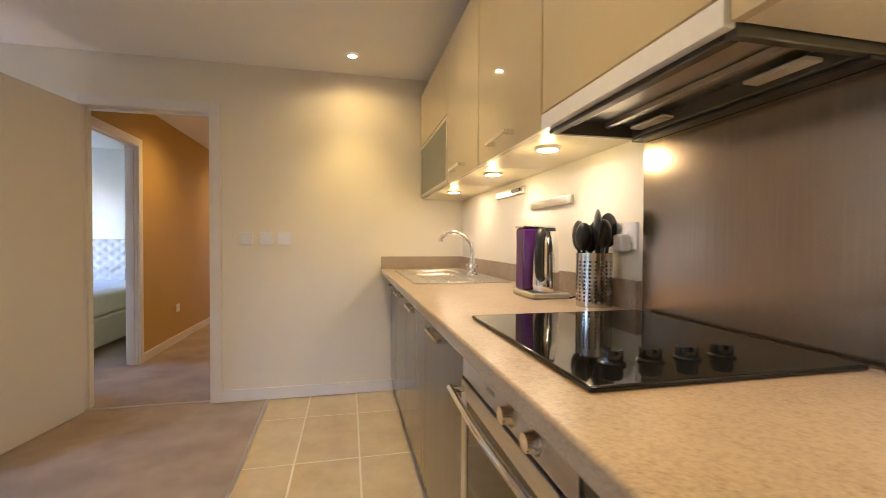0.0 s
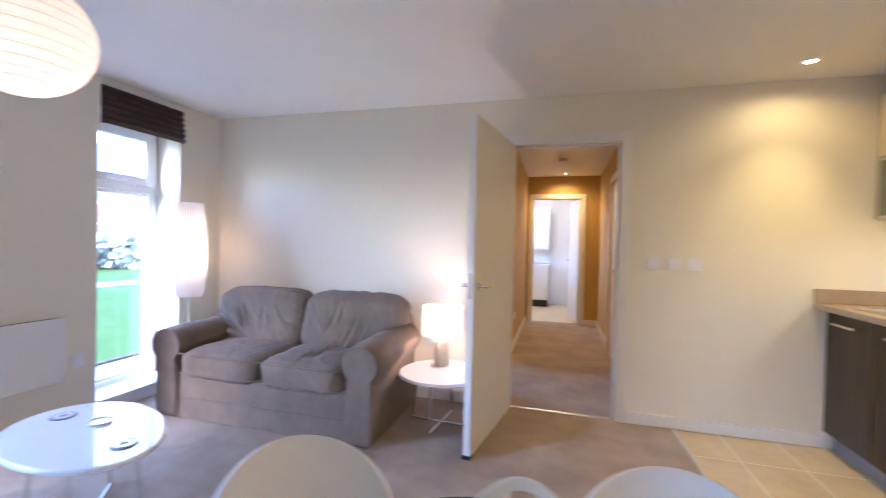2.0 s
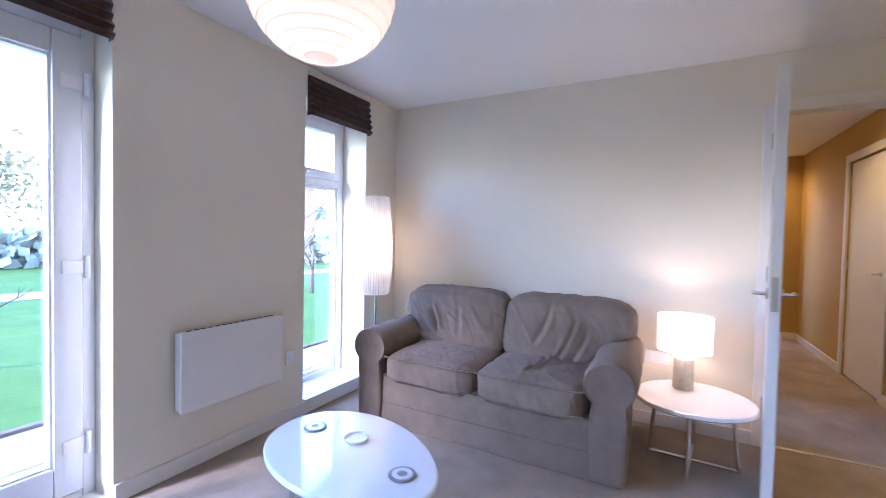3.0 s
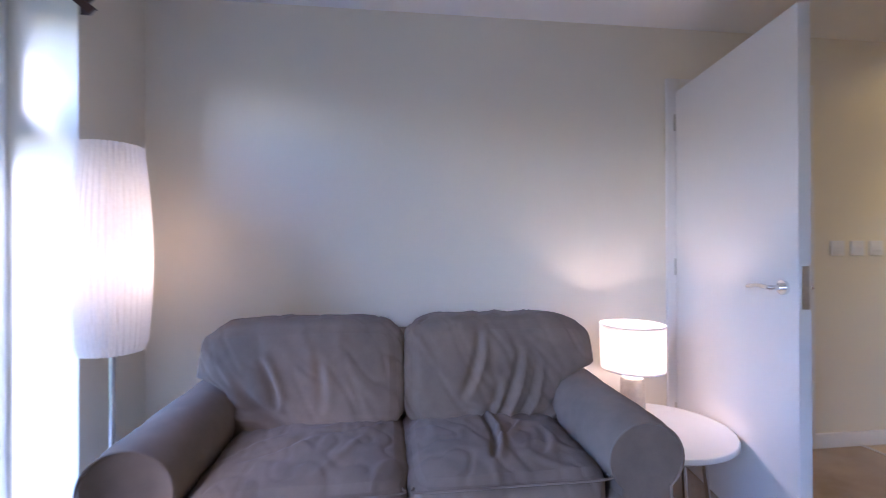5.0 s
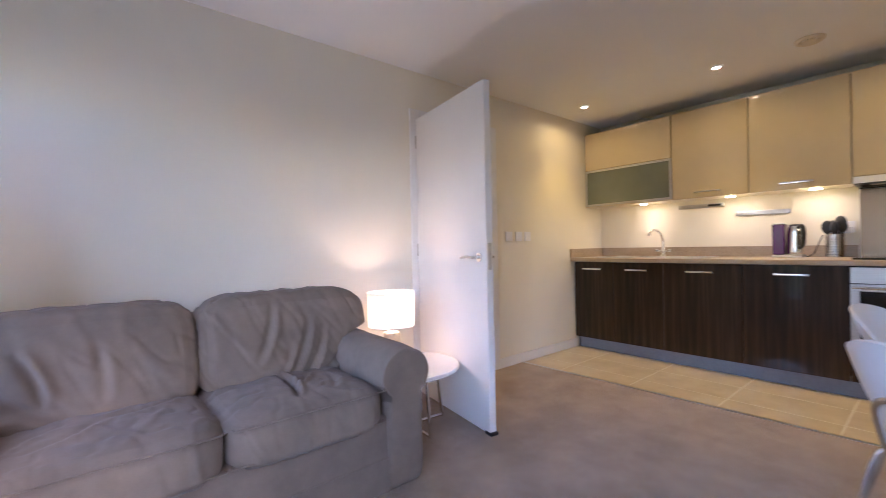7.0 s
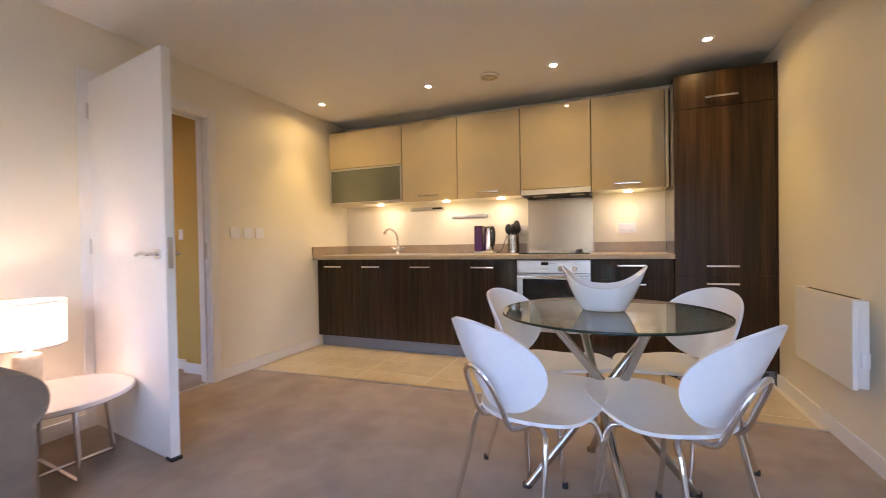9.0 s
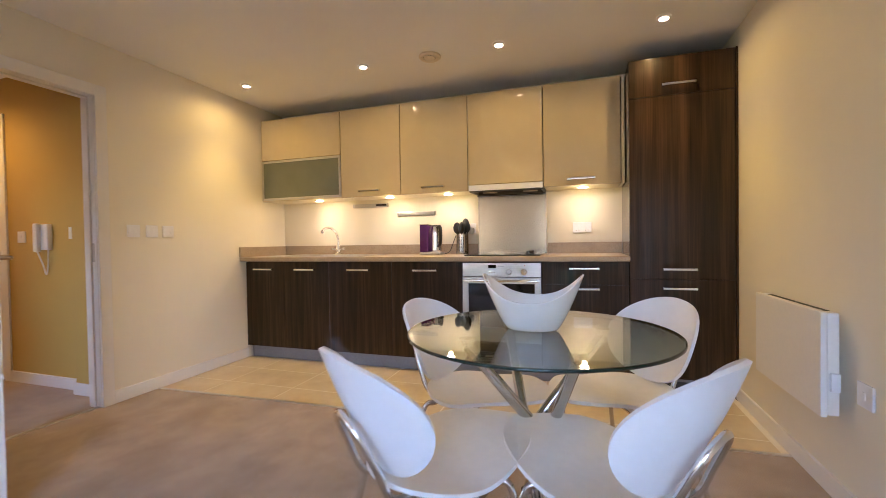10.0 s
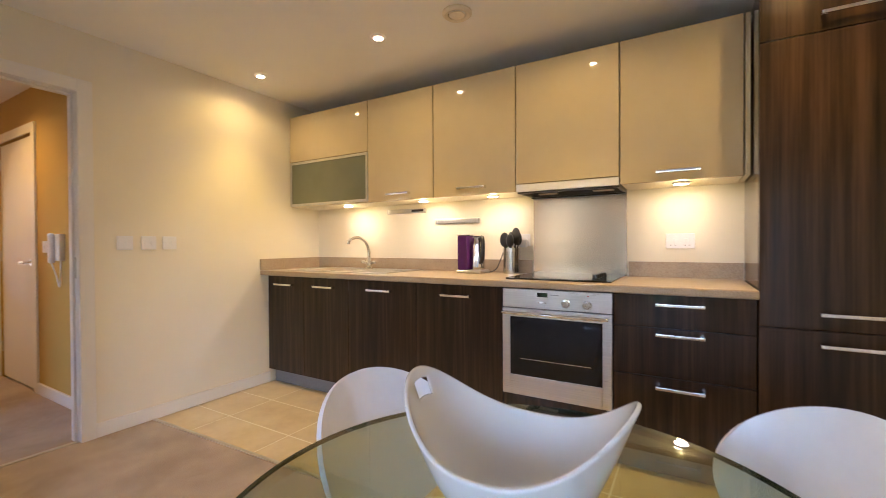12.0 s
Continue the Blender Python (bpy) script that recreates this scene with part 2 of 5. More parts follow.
# leaves of trees and hedge: distance haze is mixed into the colour
for nm, c1, c2 in (("leaf_green_hazed", (0.19, 0.20, 0.16), (0.27, 0.275, 0.22)), ("leaf_gold_hazed", (0.22, 0.19, 0.10), (0.30, 0.25, 0.14))):
    m, nt, b = mat(nm)
    gi = nt.nodes.new("ShaderNodeNewGeometry")
    nt.links.new(ramp(nt, gi.outputs["Random Per Island"], [(0.0, c1), (1.0, c2)]), b.inputs["Base Color"])
    b.inputs["Roughness"].default_value = 0.6

# ---------------------------------------------------------------- building helpers
ORIGIN = {}


def thing(name, at, label, category, group="", turn=0.0):
    """An Empty at the base of a thing; its parts are built round (0, 0, 0) of it, or in world places when turn is 0."""
    e = new(name)
    e.matrix_basis = pose(*at, 0, 0, turn)
    e.empty_display_size = 0.1
    ORIGIN[e] = Vector(at)
    return tagged(e, label, category, group)


def mesh_of(bm, name, material, smooth=None):
    bmesh.ops.recalc_face_normals(bm, faces=bm.faces)
    me = bpy.data.meshes.new(name)
    bm.to_mesh(me)
    bm.free()
    me.materials.append(MATS[material])
    if smooth:
        me.shade_smooth()
        if smooth is not True:
            me.set_sharp_from_angle(angle=radians(smooth))
    return me


def evened(ob, smooth):
    """Keeps the wide faces of bevelled slabs flat in their shading."""
    if smooth and smooth is not True and len(ob.data.polygons) < 500:
        wm = ob.modifiers.new("even", "WEIGHTED_NORMAL")
        wm.keep_sharp, wm.weight = True, 80
    return ob


def part(name, bm, material, parent, label="", smooth=40, local=False):
    """Links a bmesh as one mesh under a thing. Built in world places unless local."""
    if parent is not None and not local:
        o = parent
        shift = Vector((0, 0, 0))
        while o is not None:
            shift += ORIGIN.get(o, Vector((0, 0, 0)))
            o = o.parent
        bmesh.ops.translate(bm, verts=bm.verts, vec=-shift)
    ob = evened(new(name, mesh_of(bm, name, material, smooth)), smooth)
    ob.parent = parent
    if label:
        ob["label"] = label
    return ob


def structure(name, bm, material, label, category, smooth=None):
    ob = evened(new(name, mesh_of(bm, name, material, smooth)), smooth)
    return tagged(ob, label, category, "", "structure")


def single(name, bm, material, label, category, group="", at=(0, 0, 0), smooth=40):
    """A thing of one mesh, with its origin at its base."""
    bmesh.ops.translate(bm, verts=bm.verts, vec=-Vector(at))
    ob = evened(new(name, mesh_of(bm, name, material, smooth)), smooth)
    ob.location = at
    return tagged(ob, label, category, group)


def box(x0, x1, y0, y1, z0, z1, bevel=0.0, seg=2, bm=None):
    out = bm or bmesh.new()
    b = bmesh.new()
    bmesh.ops.create_cube(b, size=1)
    bmesh.ops.scale(b, vec=(abs(x1 - x0), abs(y1 - y0), abs(z1 - z0)), verts=b.verts)
    bmesh.ops.translate(b, vec=((x0 + x1) / 2, (y0 + y1) / 2, (z0 + z1) / 2), verts=b.verts)
    if bevel:
        bmesh.ops.bevel(b, geom=b.edges[:], offset=bevel, segments=seg, profile=0.5, affect="EDGES")
    return join(out, b) if bm else b_to(out, b)


def b_to(out, b):
    out.free()
    return b


def join(out, b):
    me = bpy.data.meshes.new("tmp")
    b.to_mesh(me)
    b.free()
    out.from_mesh(me)
    bpy.data.meshes.remove(me)
    return out


def lathe(profile, at=(0, 0, 0), n=32, close=True):
    """Turns (radius, height) points round the upright axis through at."""
    bm = bmesh.new()
    rings = []
    for r, z in profile:
        rings.append([bm.verts.new((at[0] + r * math.cos(2 * math.pi * k / n), at[1] + r * math.sin(2 * math.pi * k / n), at[2] + z)) for k in range(n)])
    for a, c in zip(rings, rings[1:]):
        for k in range(n):
            bm.faces.new((a[k], a[(k + 1) % n], c[(k + 1) % n], c[k]))
    if close:
        for ring in (rings[0], rings[-1]):
            if (ring[0].co - ring[n // 2].co).length > 1e-5:
                bm.faces.new(ring)
    return bm


def curve_points(pts, steps=6):
    """A smooth line through points."""
    p = [Vector(q) for q in pts]
    p = [p[0] * 2 - p[1], *p, p[-1] * 2 - p[-2]]
    out = []
    for i in range(1, len(p) - 2):
        for s in range(steps):
            t = s / steps
            out.append(0.5 * (2 * p[i] + (p[i + 1] - p[i - 1]) * t + (2 * p[i - 1] - 5 * p[i] + 4 * p[i + 1] - p[i + 2]) * t * t + (3 * p[i] - p[i - 1] - 3 * p[i + 1] + p[i + 2]) * t ** 3))
    return [*out, p[-2]]


def tube(pts, r, n=10, smooth=0, r1=None, bm=None):
    line = curve_points(pts, smooth) if smooth else [Vector(q) for q in pts]
    bm = bm or bmesh.new()
    rings, side = [], None
    for i, q in enumerate(line):
        d = (line[min(i + 1, len(line) - 1)] - line[max(i - 1, 0)]).normalized()
        if side is None:
            side = d.orthogonal().normalized()
        side = (side - d * side.dot(d)).normalized()
        up = d.cross(side)
        rr = r if r1 is None else r + (r1 - r) * i / max(1, len(line) - 1)
        rings.append([bm.verts.new(q + (side * math.cos(2 * math.pi * k / n) + up * math.sin(2 * math.pi * k / n)) * rr) for k in range(n)])
    for a, c in zip(rings, rings[1:]):
        for k in range(n):
            bm.faces.new((a[k], a[(k + 1) % n], c[(k + 1) % n], c[k]))
    bm.faces.new(rings[0])
    bm.faces.new(rings[-1])
    return bm


def disc_shell(outline, height, rings=10, n=48, thick=0.0):
    """A curved plate: outline(angle) gives its edge as (x, y), height(x, y) its z; two skins and a rim."""
    bm = bmesh.new()
    skins = []
    for dz in (thick / 2, -thick / 2):
        rows = [[bm.verts.new((0, 0, height(0, 0) + dz))] * n]
        for i in range(1, rings + 1):
            f = i / rings
            rows.append([])
            for k in range(n):
                x, y = outline(2 * math.pi * k / n)
                rows[-1].append(bm.verts.new((x * f, y * f, height(x * f, y * f) + dz)))
        for a, c in zip(rows, rows[1:]):
            for k in range(n):
                q = [a[k], a[(k + 1) % n], c[(k + 1) % n], c[k]]
                bm.faces.new(q if a[0] is not a[1] else [q[0], q[2], q[3]])
        skins.append(rows[-1])
    for k in range(n):
        bm.faces.new((skins[0][k], skins[0][(k + 1) % n], skins[1][(k + 1) % n], skins[1][k]))
    return bm


def cushion(x0, x1, y0, y1, z0, z1, seed, puff=0.05, crease=0.012, power=5.0, n=30, drag=0.0):
    """A soft block: rounded corners, swollen faces, wrinkles in relief."""
    bm = bmesh.new()
    bmesh.ops.create_cube(bm, size=2)
    bmesh.ops.subdivide_edges(bm, edges=bm.edges[:], cuts=n, use_grid_fill=True)
    c = Vector(((x0 + x1) / 2, (y0 + y1) / 2, (z0 + z1) / 2))
    h = Vector(((x1 - x0) / 2, (y1 - y0) / 2, (z1 - z0) / 2))
    for v in bm.verts:
        p = v.co.copy()
        k = (abs(p.x) ** power + abs(p.y) ** power + abs(p.z) ** power) ** (1 / power)
        q = p / k
        d = p.normalized()
        swell = puff * (1 - q.x ** 4) * (1 - q.y ** 4) + puff * (1 - q.x ** 4) * (1 - q.z ** 4) * 0.8 + puff * (1 - q.y ** 4) * (1 - q.z ** 4) * 0.3
        w = Vector((q.x * h.x, q.y * h.y, q.z * h.z))
        s = Vector((seed * 7.1, seed * 3.3, seed * 1.7))
        fold = noise.noise(Vector((w.x * 9 + w.z * drag, w.y * 6, w.z * 3.2)) + s)
        fine = noise.noise(w * 17 + s)
        ridge = 1 - abs(noise.noise(Vector((w.x * 6.5 + w.z * drag * 0.7, w.y * 5.0, w.z * 2.6)) + s * 2.3)) * 2
        rid2 = 1 - abs(noise.noise(Vector((w.x * 13 + w.z * drag * 1.6, w.y * 9 + w.x * 4, w.z * 3.5)) + s * 1.3)) * 2.4
        amount = crease * (0.40 * fold + 0.12 * fine + 1.5 * max(0, ridge - 0.6) - 1.2 * max(0, rid2 - 0.6))
        axis = Vector((0, 0, 0))
        i = max(range(3), key=lambda a: abs(q[a]))
        axis[i] = 1 if q[i] > 0 else -1
        v.co = c + w + axis * swell * 0.5 + (d + axis).normalized() * amount
    return bm


# ---------------------------------------------------------------- the large structure
def slabs(*boxes):
    bm = bmesh.new()
    for q in boxes:
        box(*q, bm=bm)
    return bm


DOOR = (-1.60, -0.845, 1.995)      # opening to the hall: from, to, height
FD = (-0.45, 1.10, 2.12)           # french doors in the window wall
WIN = (2.205, 2.845, 0.09, 2.14)   # tall window
N2 = WALL_N + 0.12
W2 = WALL_W - 0.36
structure("wall_north", slabs((WALL_W, DOOR[0] - 0.03, WALL_N, N2, -0.1, CEIL), (DOOR[1] + 0.03, WALL_E, WALL_N, N2, -0.1, CEIL),
                              (DOOR[0] - 0.03, DOOR[1] + 0.03, WALL_N, N2, DOOR[2] + 0.03, CEIL)), "wall_paint", "cream painted wall behind the sofa with the hall doorway", "wall")
structure("wall_east", slabs((WALL_E, WALL_E + 0.12, WALL_S - 0.12, N2, -0.1, CEIL)), "wall_paint", "cream painted wall behind the kitchen units", "wall")
structure("wall_south", slabs((W2, WALL_E, WALL_S - 0.12, WALL_S, -0.1, CEIL)), "wall_paint", "cream painted wall with a panel heater", "wall")
structure("wall_west", slabs((W2, WALL_W, WALL_S, FD[0], -0.1, CEIL), (W2, WALL_W, FD[1], WIN[0], -0.1, CEIL), (W2, WALL_W, WIN[1], 4.1, -0.1, CEIL),
                             (W2, WALL_W, FD[0], FD[1], FD[2], CEIL), (W2, WALL_W, WIN[0], WIN[1], WIN[3], CEIL), (W2, WALL_W, WIN[0], WIN[1], -0.1, WIN[2]),
                             (W2, WALL_W, 4.1, 6.1, -0.1, 0.9), (W2, WALL_W, 4.1, 6.1, 2.1, CEIL), (W2, WALL_W, 6.1, 6.72, -0.1, CEIL), (W2, WALL_W, FD[0], FD[1], -0.1, 0.0)),
          "wall_paint", "cream painted outer wall with french doors and a tall window", "wall")
structure("ceiling", slabs((W2, WALL_E + 0.12, WALL_S - 0.12, 9.4, CEIL, CEIL + 0.2)), "ceiling_paint", "white painted flat ceiling", "ceiling")
structure("subfloor", slabs((W2, WALL_E + 0.12, WALL_S - 0.12, 9.4, -0.25, -0.012), (-0.55, WALL_E, WALL_S, WALL_N, -0.012, -0.0006)), "grout", "light grey grout bed under the floor", "floor")

# carpet of the room and the hall: one sheet, cut along the tiles
EDGE_N, EDGE_S = -0.476, -0.345
bm = bmesh.new()
loop = [(WALL_W, WALL_S), (EDGE_S, WALL_S), (EDGE_N, WALL_N), (DOOR[1], WALL_N), (DOOR[1], N2), (HALL_E, N2), (HALL_E, HALL_N + 0.1), (HALL_W - 0.1, HALL_N + 0.1), (HALL_W - 0.1, N2),
        (DOOR[0], N2), (DOOR[0], WALL_N), (WALL_W, WALL_N)]
bm.faces.new([bm.verts.new((x, y, 0.006)) for x, y in loop])
ext = bmesh.ops.extrude_face_region(bm, geom=bm.faces[:])
bmesh.ops.translate(bm, vec=(0, 0, -0.018), verts=[g for g in ext["geom"] if isinstance(g, bmesh.types.BMVert)])
structure("floor_carpet", bm, "carpet", "beige short pile carpet, worn in patches", "carpet")

# room beyond the hall, bedroom, hall walls
BED_N = 6.6
BD = (3.62, 4.37, 1.96)
structure("wall_hall_west", slabs((HALL_W - 0.1, HALL_W, N2, BD[0] - 0.03, -0.1, CEIL), (HALL_W - 0.1, HALL_W, BD[1] + 0.03, HALL_N, -0.1, CEIL),
                                  (HALL_W - 0.1, HALL_W, BD[0] - 0.03, BD[1] + 0.03, BD[2] + 0.03, CEIL)), "hall_paint", "ochre painted hall wall with the bedroom doorway", "wall")
structure("wall_hall_east", slabs((HALL_E, HALL_E + 0.12, 3.72, 4.62, -0.1, CEIL), (HALL_E, HALL_E + 0.12, 5.42, HALL_N, -0.1, CEIL), (HALL_E, HALL_E + 0.12, 4.62, 5.42, 2.0, CEIL), (HALL_E + 0.06, HALL_E + 0.12, 4.62, 5.42, -0.1, 2.0),
                                  (HALL_E - 0.06, HALL_E + 0.12, N2, 3.72, -0.1, CEIL)), "hall_paint", "ochre painted hall wall with a closed white door", "wall")
ED = (-1.665, -0.93, 1.99)
structure("wall_hall_end", slabs((-2.9, ED[0] - 0.03, HALL_N, HALL_N + 0.1, -0.1, CEIL), (ED[1] + 0.03, HALL_E + 0.12, HALL_N, HALL_N + 0.1, -0.1, CEIL),
                                 (ED[0] - 0.03, ED[1] + 0.03, HALL_N, HALL_N + 0.1, ED[2] + 0.03, CEIL)), "hall_paint", "ochre painted wall at the end of the hall", "wall")
structure("wall_bedroom", slabs((W2, HALL_W - 0.1, BED_N, BED_N + 0.12, -0.1, CEIL)), "ceiling_paint", "pale bedroom wall behind the bed", "wall")
structure("wall_far_room", slabs((-2.9, -2.78, HALL_N + 0.1, 9.3, -0.1, 1.1), (-2.9, -2.78, HALL_N + 0.1, 9.3, 2.1, CEIL), (-2.9, -2.78, HALL_N + 0.1, 7.9, 1.1, 2.1), (-2.9, -2.78, 9.0, 9.3, 1.1, 2.1),
                                 (-2.9, HALL_E + 0.12, 9.2, 9.32, -0.1, CEIL), (HALL_E, HALL_E + 0.12, HALL_N + 0.1, 9.2, -0.1, CEIL)), "ceiling_paint", "white walls of the room past the hall", "wall")
structure("floor_bedroom", slabs((WALL_W, HALL_W - 0.1, N2, BED_N, -0.012, 0.004)), "carpet", "beige bedroom carpet", "carpet")
structure("floor_far_room", slabs((-2.78, HALL_E, HALL_N + 0.1, 9.2, -0.012, 0.002)), "tile", "pale floor of the room past the hall", "floor")


def architrave(name, x0, x1, top, y, side, w=0.072, t=0.016, along="x"):
    """Flat door surround on one wall face: two uprights and a head, mitred as butt joints."""
    bm = bmesh.new()
    lo, hi = (y - t, y) if side < 0 else (y, y + t)
    for a, c, z0, z1 in ((x0 - w, x0, 0.0, top + w), (x1, x1 + w, 0.0, top + w), (x0, x1, top, top + w)):
        q = (a, c, lo, hi, z0, z1) if along == "x" else (lo, hi, a, c, z0, z1)
        box(*q, 0.004, 2, bm=bm)
    return structure(name, bm, "white_gloss", "white painted door surround", "trim", 30)


def lining(name, x0, x1, top, y0, y1, along="x", t=0.03):
    bm = bmesh.new()
    for a, c, z0, z1 in ((x0 - t, x0, 0, top + t), (x1, x1 + t, 0, top + t), (x0, x1, top, top + t)):
        q = (a, c, y0, y1, z0, z1) if along == "x" else (y0, y1, a, c, z0, z1)
        box(*q, 0.002, 1, bm=bm)
    mid = (y0 + y1) / 2
    for a, c, z0, z1 in ((x0, x0 + 0.012, 0, top), (x1 - 0.012, x1, 0, top), (x0, x1, top - 0.012, top)):
        q = (a, c, mid - 0.015, mid + 0.025, z0, z1) if along == "x" else (mid - 0.015, mid + 0.025, a, c, z0, z1)
        box(*q, bm=bm)
    return structure(name, bm, "white_gloss", "white painted door lining with a stop", "trim", 30)


architrave("trim_hall_door", DOOR[0], DOOR[1], DOOR[2], WALL_N, -1)
lining("trim_hall_lining", DOOR[0], DOOR[1], DOOR[2], WALL_N + 0.002, N2 - 0.002)
architrave("trim_bedroom_door", BD[0], BD[1], BD[2], HALL_W, 1, along="y")
lining("trim_bedroom_lining", BD[0], BD[1], BD[2], HALL_W - 0.098, HALL_W - 0.002, "y")
architrave("trim_end_door", ED[0], ED[1], ED[2], HALL_N, -1)
lining("trim_end_lining", ED[0], ED[1], ED[2], HALL_N + 0.002, HALL_N + 0.098)
architrave("trim_side_door", 4.62, 5.42, 2.0, HALL_E, -1, along="y")


def skirting(name, runs):
    bm = bmesh.new()
    for x0, x1, y0, y1 in runs:
        box(x0, x1, y0, y1, 0.004, 0.088, 0.004, 2, bm=bm)
    return structure(name, bm, "white_gloss", "white painted skirting board", "baseboard", 30)


T = 0.015
skirting("baseboard_room", [(WALL_W, DOOR[0] - 0.072, WALL_N - T, WALL_N), (DOOR[1] + 0.072, 0.40, WALL_N - T, WALL_N), (WALL_W, WALL_W + T, FD[1] + 0.002, WIN[1] + 0.4),
                            (WALL_W, 0.40, WALL_S, WALL_S + T), (WALL_W, WALL_W + T, WALL_S + T, FD[0])])
skirting("baseboard_hall", [(HALL_W, HALL_W + T, BD[1] + 0.072, HALL_N), (HALL_W, HALL_W + T, N2, BD[0] - 0.072), (HALL_E - T, HALL_E, 3.72, 4.55), (HALL_E - T, HALL_E, 5.49, HALL_N),
                            (HALL_E - 0.06 - T, HALL_E - 0.06, N2, 3.735), (ED[1] + 0.072, HALL_E - T, HALL_N - T, HALL_N)])

# strips between floor coverings
bm = bmesh.new()
v = [Vector((EDGE_S, WALL_S, 0)), Vector((EDGE_N, WALL_N, 0))]
d = (v[1] - v[0]).normalized()
s = Vector((d.y, -d.x, 0)) * 0.016
quad = [bm.verts.new(p) for p in (v[0] - s * 0.4, v[0] + s, v[1] + s, v[1] - s * 0.4)]
f = bm.faces.new(quad)
ext = bmesh.ops.extrude_face_region(bm, geom=[f])
bmesh.ops.translate(bm, vec=(0, 0, 0.010), verts=[g for g in ext["geom"] if isinstance(g, bmesh.types.BMVert)])
structure("trim_floor_strip", bm, "alu", "aluminium strip between carpet and tiles", "trim")
structure("trim_door_strip", box(DOOR[0], DOOR[1], WALL_N + 0.01, WALL_N + 0.04, 0.004, 0.011, 0.003), "brass_plate", "metal threshold strip in the doorway", "trim")


# ---------------------------------------------------------------- windows
def frame_bars(x0, x1, y0, y1, z0, z1, w, bm=None, bevel=0.006, wb=None):
    """A rectangular frame in a plane of constant x: four bars."""
    bm = bm or bmesh.new()
    wb = wb or w
    for a, c, lo, hi in ((y0, y0 + w, z0, z1), (y1 - w, y1, z0, z1), (y0 + w, y1 - w, z0, z0 + wb), (y0 + w, y1 - w, z1 - w, z1)):
        box(x0, x1, a, c, lo, hi, bevel, 2, bm=bm)
    return bm


def structure_root(name, at, label, category):
    e = thing(name, at, label, category)
    e["kind"] = "structure"
    return e


FX0, FX1 = -4.605, -4.54
w1 = structure_root("window_1", (-4.57, 2.525, 0.09), "tall white plastic window with a hinged top light", "window")
part("window_frame", frame_bars(FX0, FX1, WIN[0], WIN[1], WIN[2], WIN[3], 0.062, wb=0.055), "upvc", w1)
part("transom", box(FX0, FX1, WIN[0] + 0.062, WIN[1] - 0.062, 1.60, 1.665, 0.006), "upvc", w1)
sash = part("sash", frame_bars(FX0 + 0.012, FX1 + 0.012, WIN[0] + 0.05, WIN[1] - 0.05, 1.655, 2.09, 0.07), "upvc", w1)
part("handle", box(FX1 + 0.012, FX1 + 0.04, 2.43, 2.56, 1.68, 1.70, 0.006), "plastic_white", sash)
part("glazing_bead", frame_bars(FX0 + 0.01, FX1 - 0.01, WIN[0] + 0.055, WIN[1] - 0.055, 0.14, 1.605, 0.03), "upvc", w1)
for z0, z1, m_ in ((0.16, 1.585, 0.08), (1.72, 2.03, 0.115)):
    p = part("pane", box(FX0 + 0.027, FX0 + 0.033, WIN[0] + m_, WIN[1] - m_, z0, z1), "pane", w1, smooth=None)
    p.visible_shadow = False
structure("sill_1", box(FX1, WALL_W + 0.03, WIN[0] + 0.001, WIN[1] - 0.001, WIN[2], WIN[2] + 0.018, 0.005), "white_gloss", "white painted low window board", "sill", 30)

DX0, DX1 = -4.525, -4.46
fd = structure_root("door_french", (-4.49, 0.325, 0.0), "white plastic glazed french doors, closed", "door")
part("door_frame", frame_bars(DX0 - 0.01, DX1, FD[0], FD[1], 0.0, FD[2], 0.05), "upvc", fd)
for y0, y1, hinge in ((0.335, 1.05, 1), (-0.40, 0.325, -1)):
    leaf = part("leaf", frame_bars(DX0 + 0.01, DX1 + 0.012, y0, y1, 0.055, 2.065, 0.105, bevel=0.008, wb=0.14), "upvc", fd)
    p = part("pane", box(DX0 + 0.027, DX0 + 0.033, y0 + 0.1, y1 - 0.1, 0.19, 1.965), "pane", leaf, smooth=None)
    p.visible_shadow = False
    part("glazing_bead", frame_bars(DX0 + 0.02, DX1 + 0.002, y0 + 0.10, y1 - 0.10, 0.19, 1.965, 0.018), "upvc", leaf)
    yh = y1 if hinge > 0 else y0
    for z in (0.27, 1.06, 1.86):
        hb = lathe([(0.0, 0), (0.011, 0), (0.011, 0.10), (0.0, 0.10)], (DX1 + 0.022, yh + 0.012 * hinge, z - 0.05), 12)
        box(DX1 + 0.008, DX1 + 0.02, yh - 0.075 if hinge > 0 else yh, yh if hinge > 0 else yh + 0.075, z - 0.03, z + 0.03, 0.003, bm=hb)
        part("hinge", hb, "plastic_white", leaf)
part("lever_handle", tube([(DX1 + 0.02, 0.40, 1.02), (DX1 + 0.06, 0.40, 1.02), (DX1 + 0.065, 0.47, 1.02), (DX1 + 0.06, 0.53, 1.02)], 0.009, 10, 4), "chrome", fd)
structure("sill_2", box(DX1, WALL_W - 0.002, FD[0] + 0.001, FD[1] - 0.001, 0.0, 0.022, 0.004), "white_gloss", "white painted threshold board", "sill", 30)

wb = structure_root("window_2", (-4.57, 5.1, 0.9), "white plastic bedroom window", "window")
part("window_frame", frame_bars(FX0, FX1, 4.1, 6.1, 0.9, 2.1, 0.06), "upvc", wb)
part("mullion", box(FX0, FX1, 5.06, 5.14, 0.96, 2.04, 0.006), "upvc", wb)
p = part("pane", box(FX0 + 0.027, FX0 + 0.033, 4.15, 6.05, 0.95, 2.05), "pane", wb, smooth=None)
p.visible_shadow = False


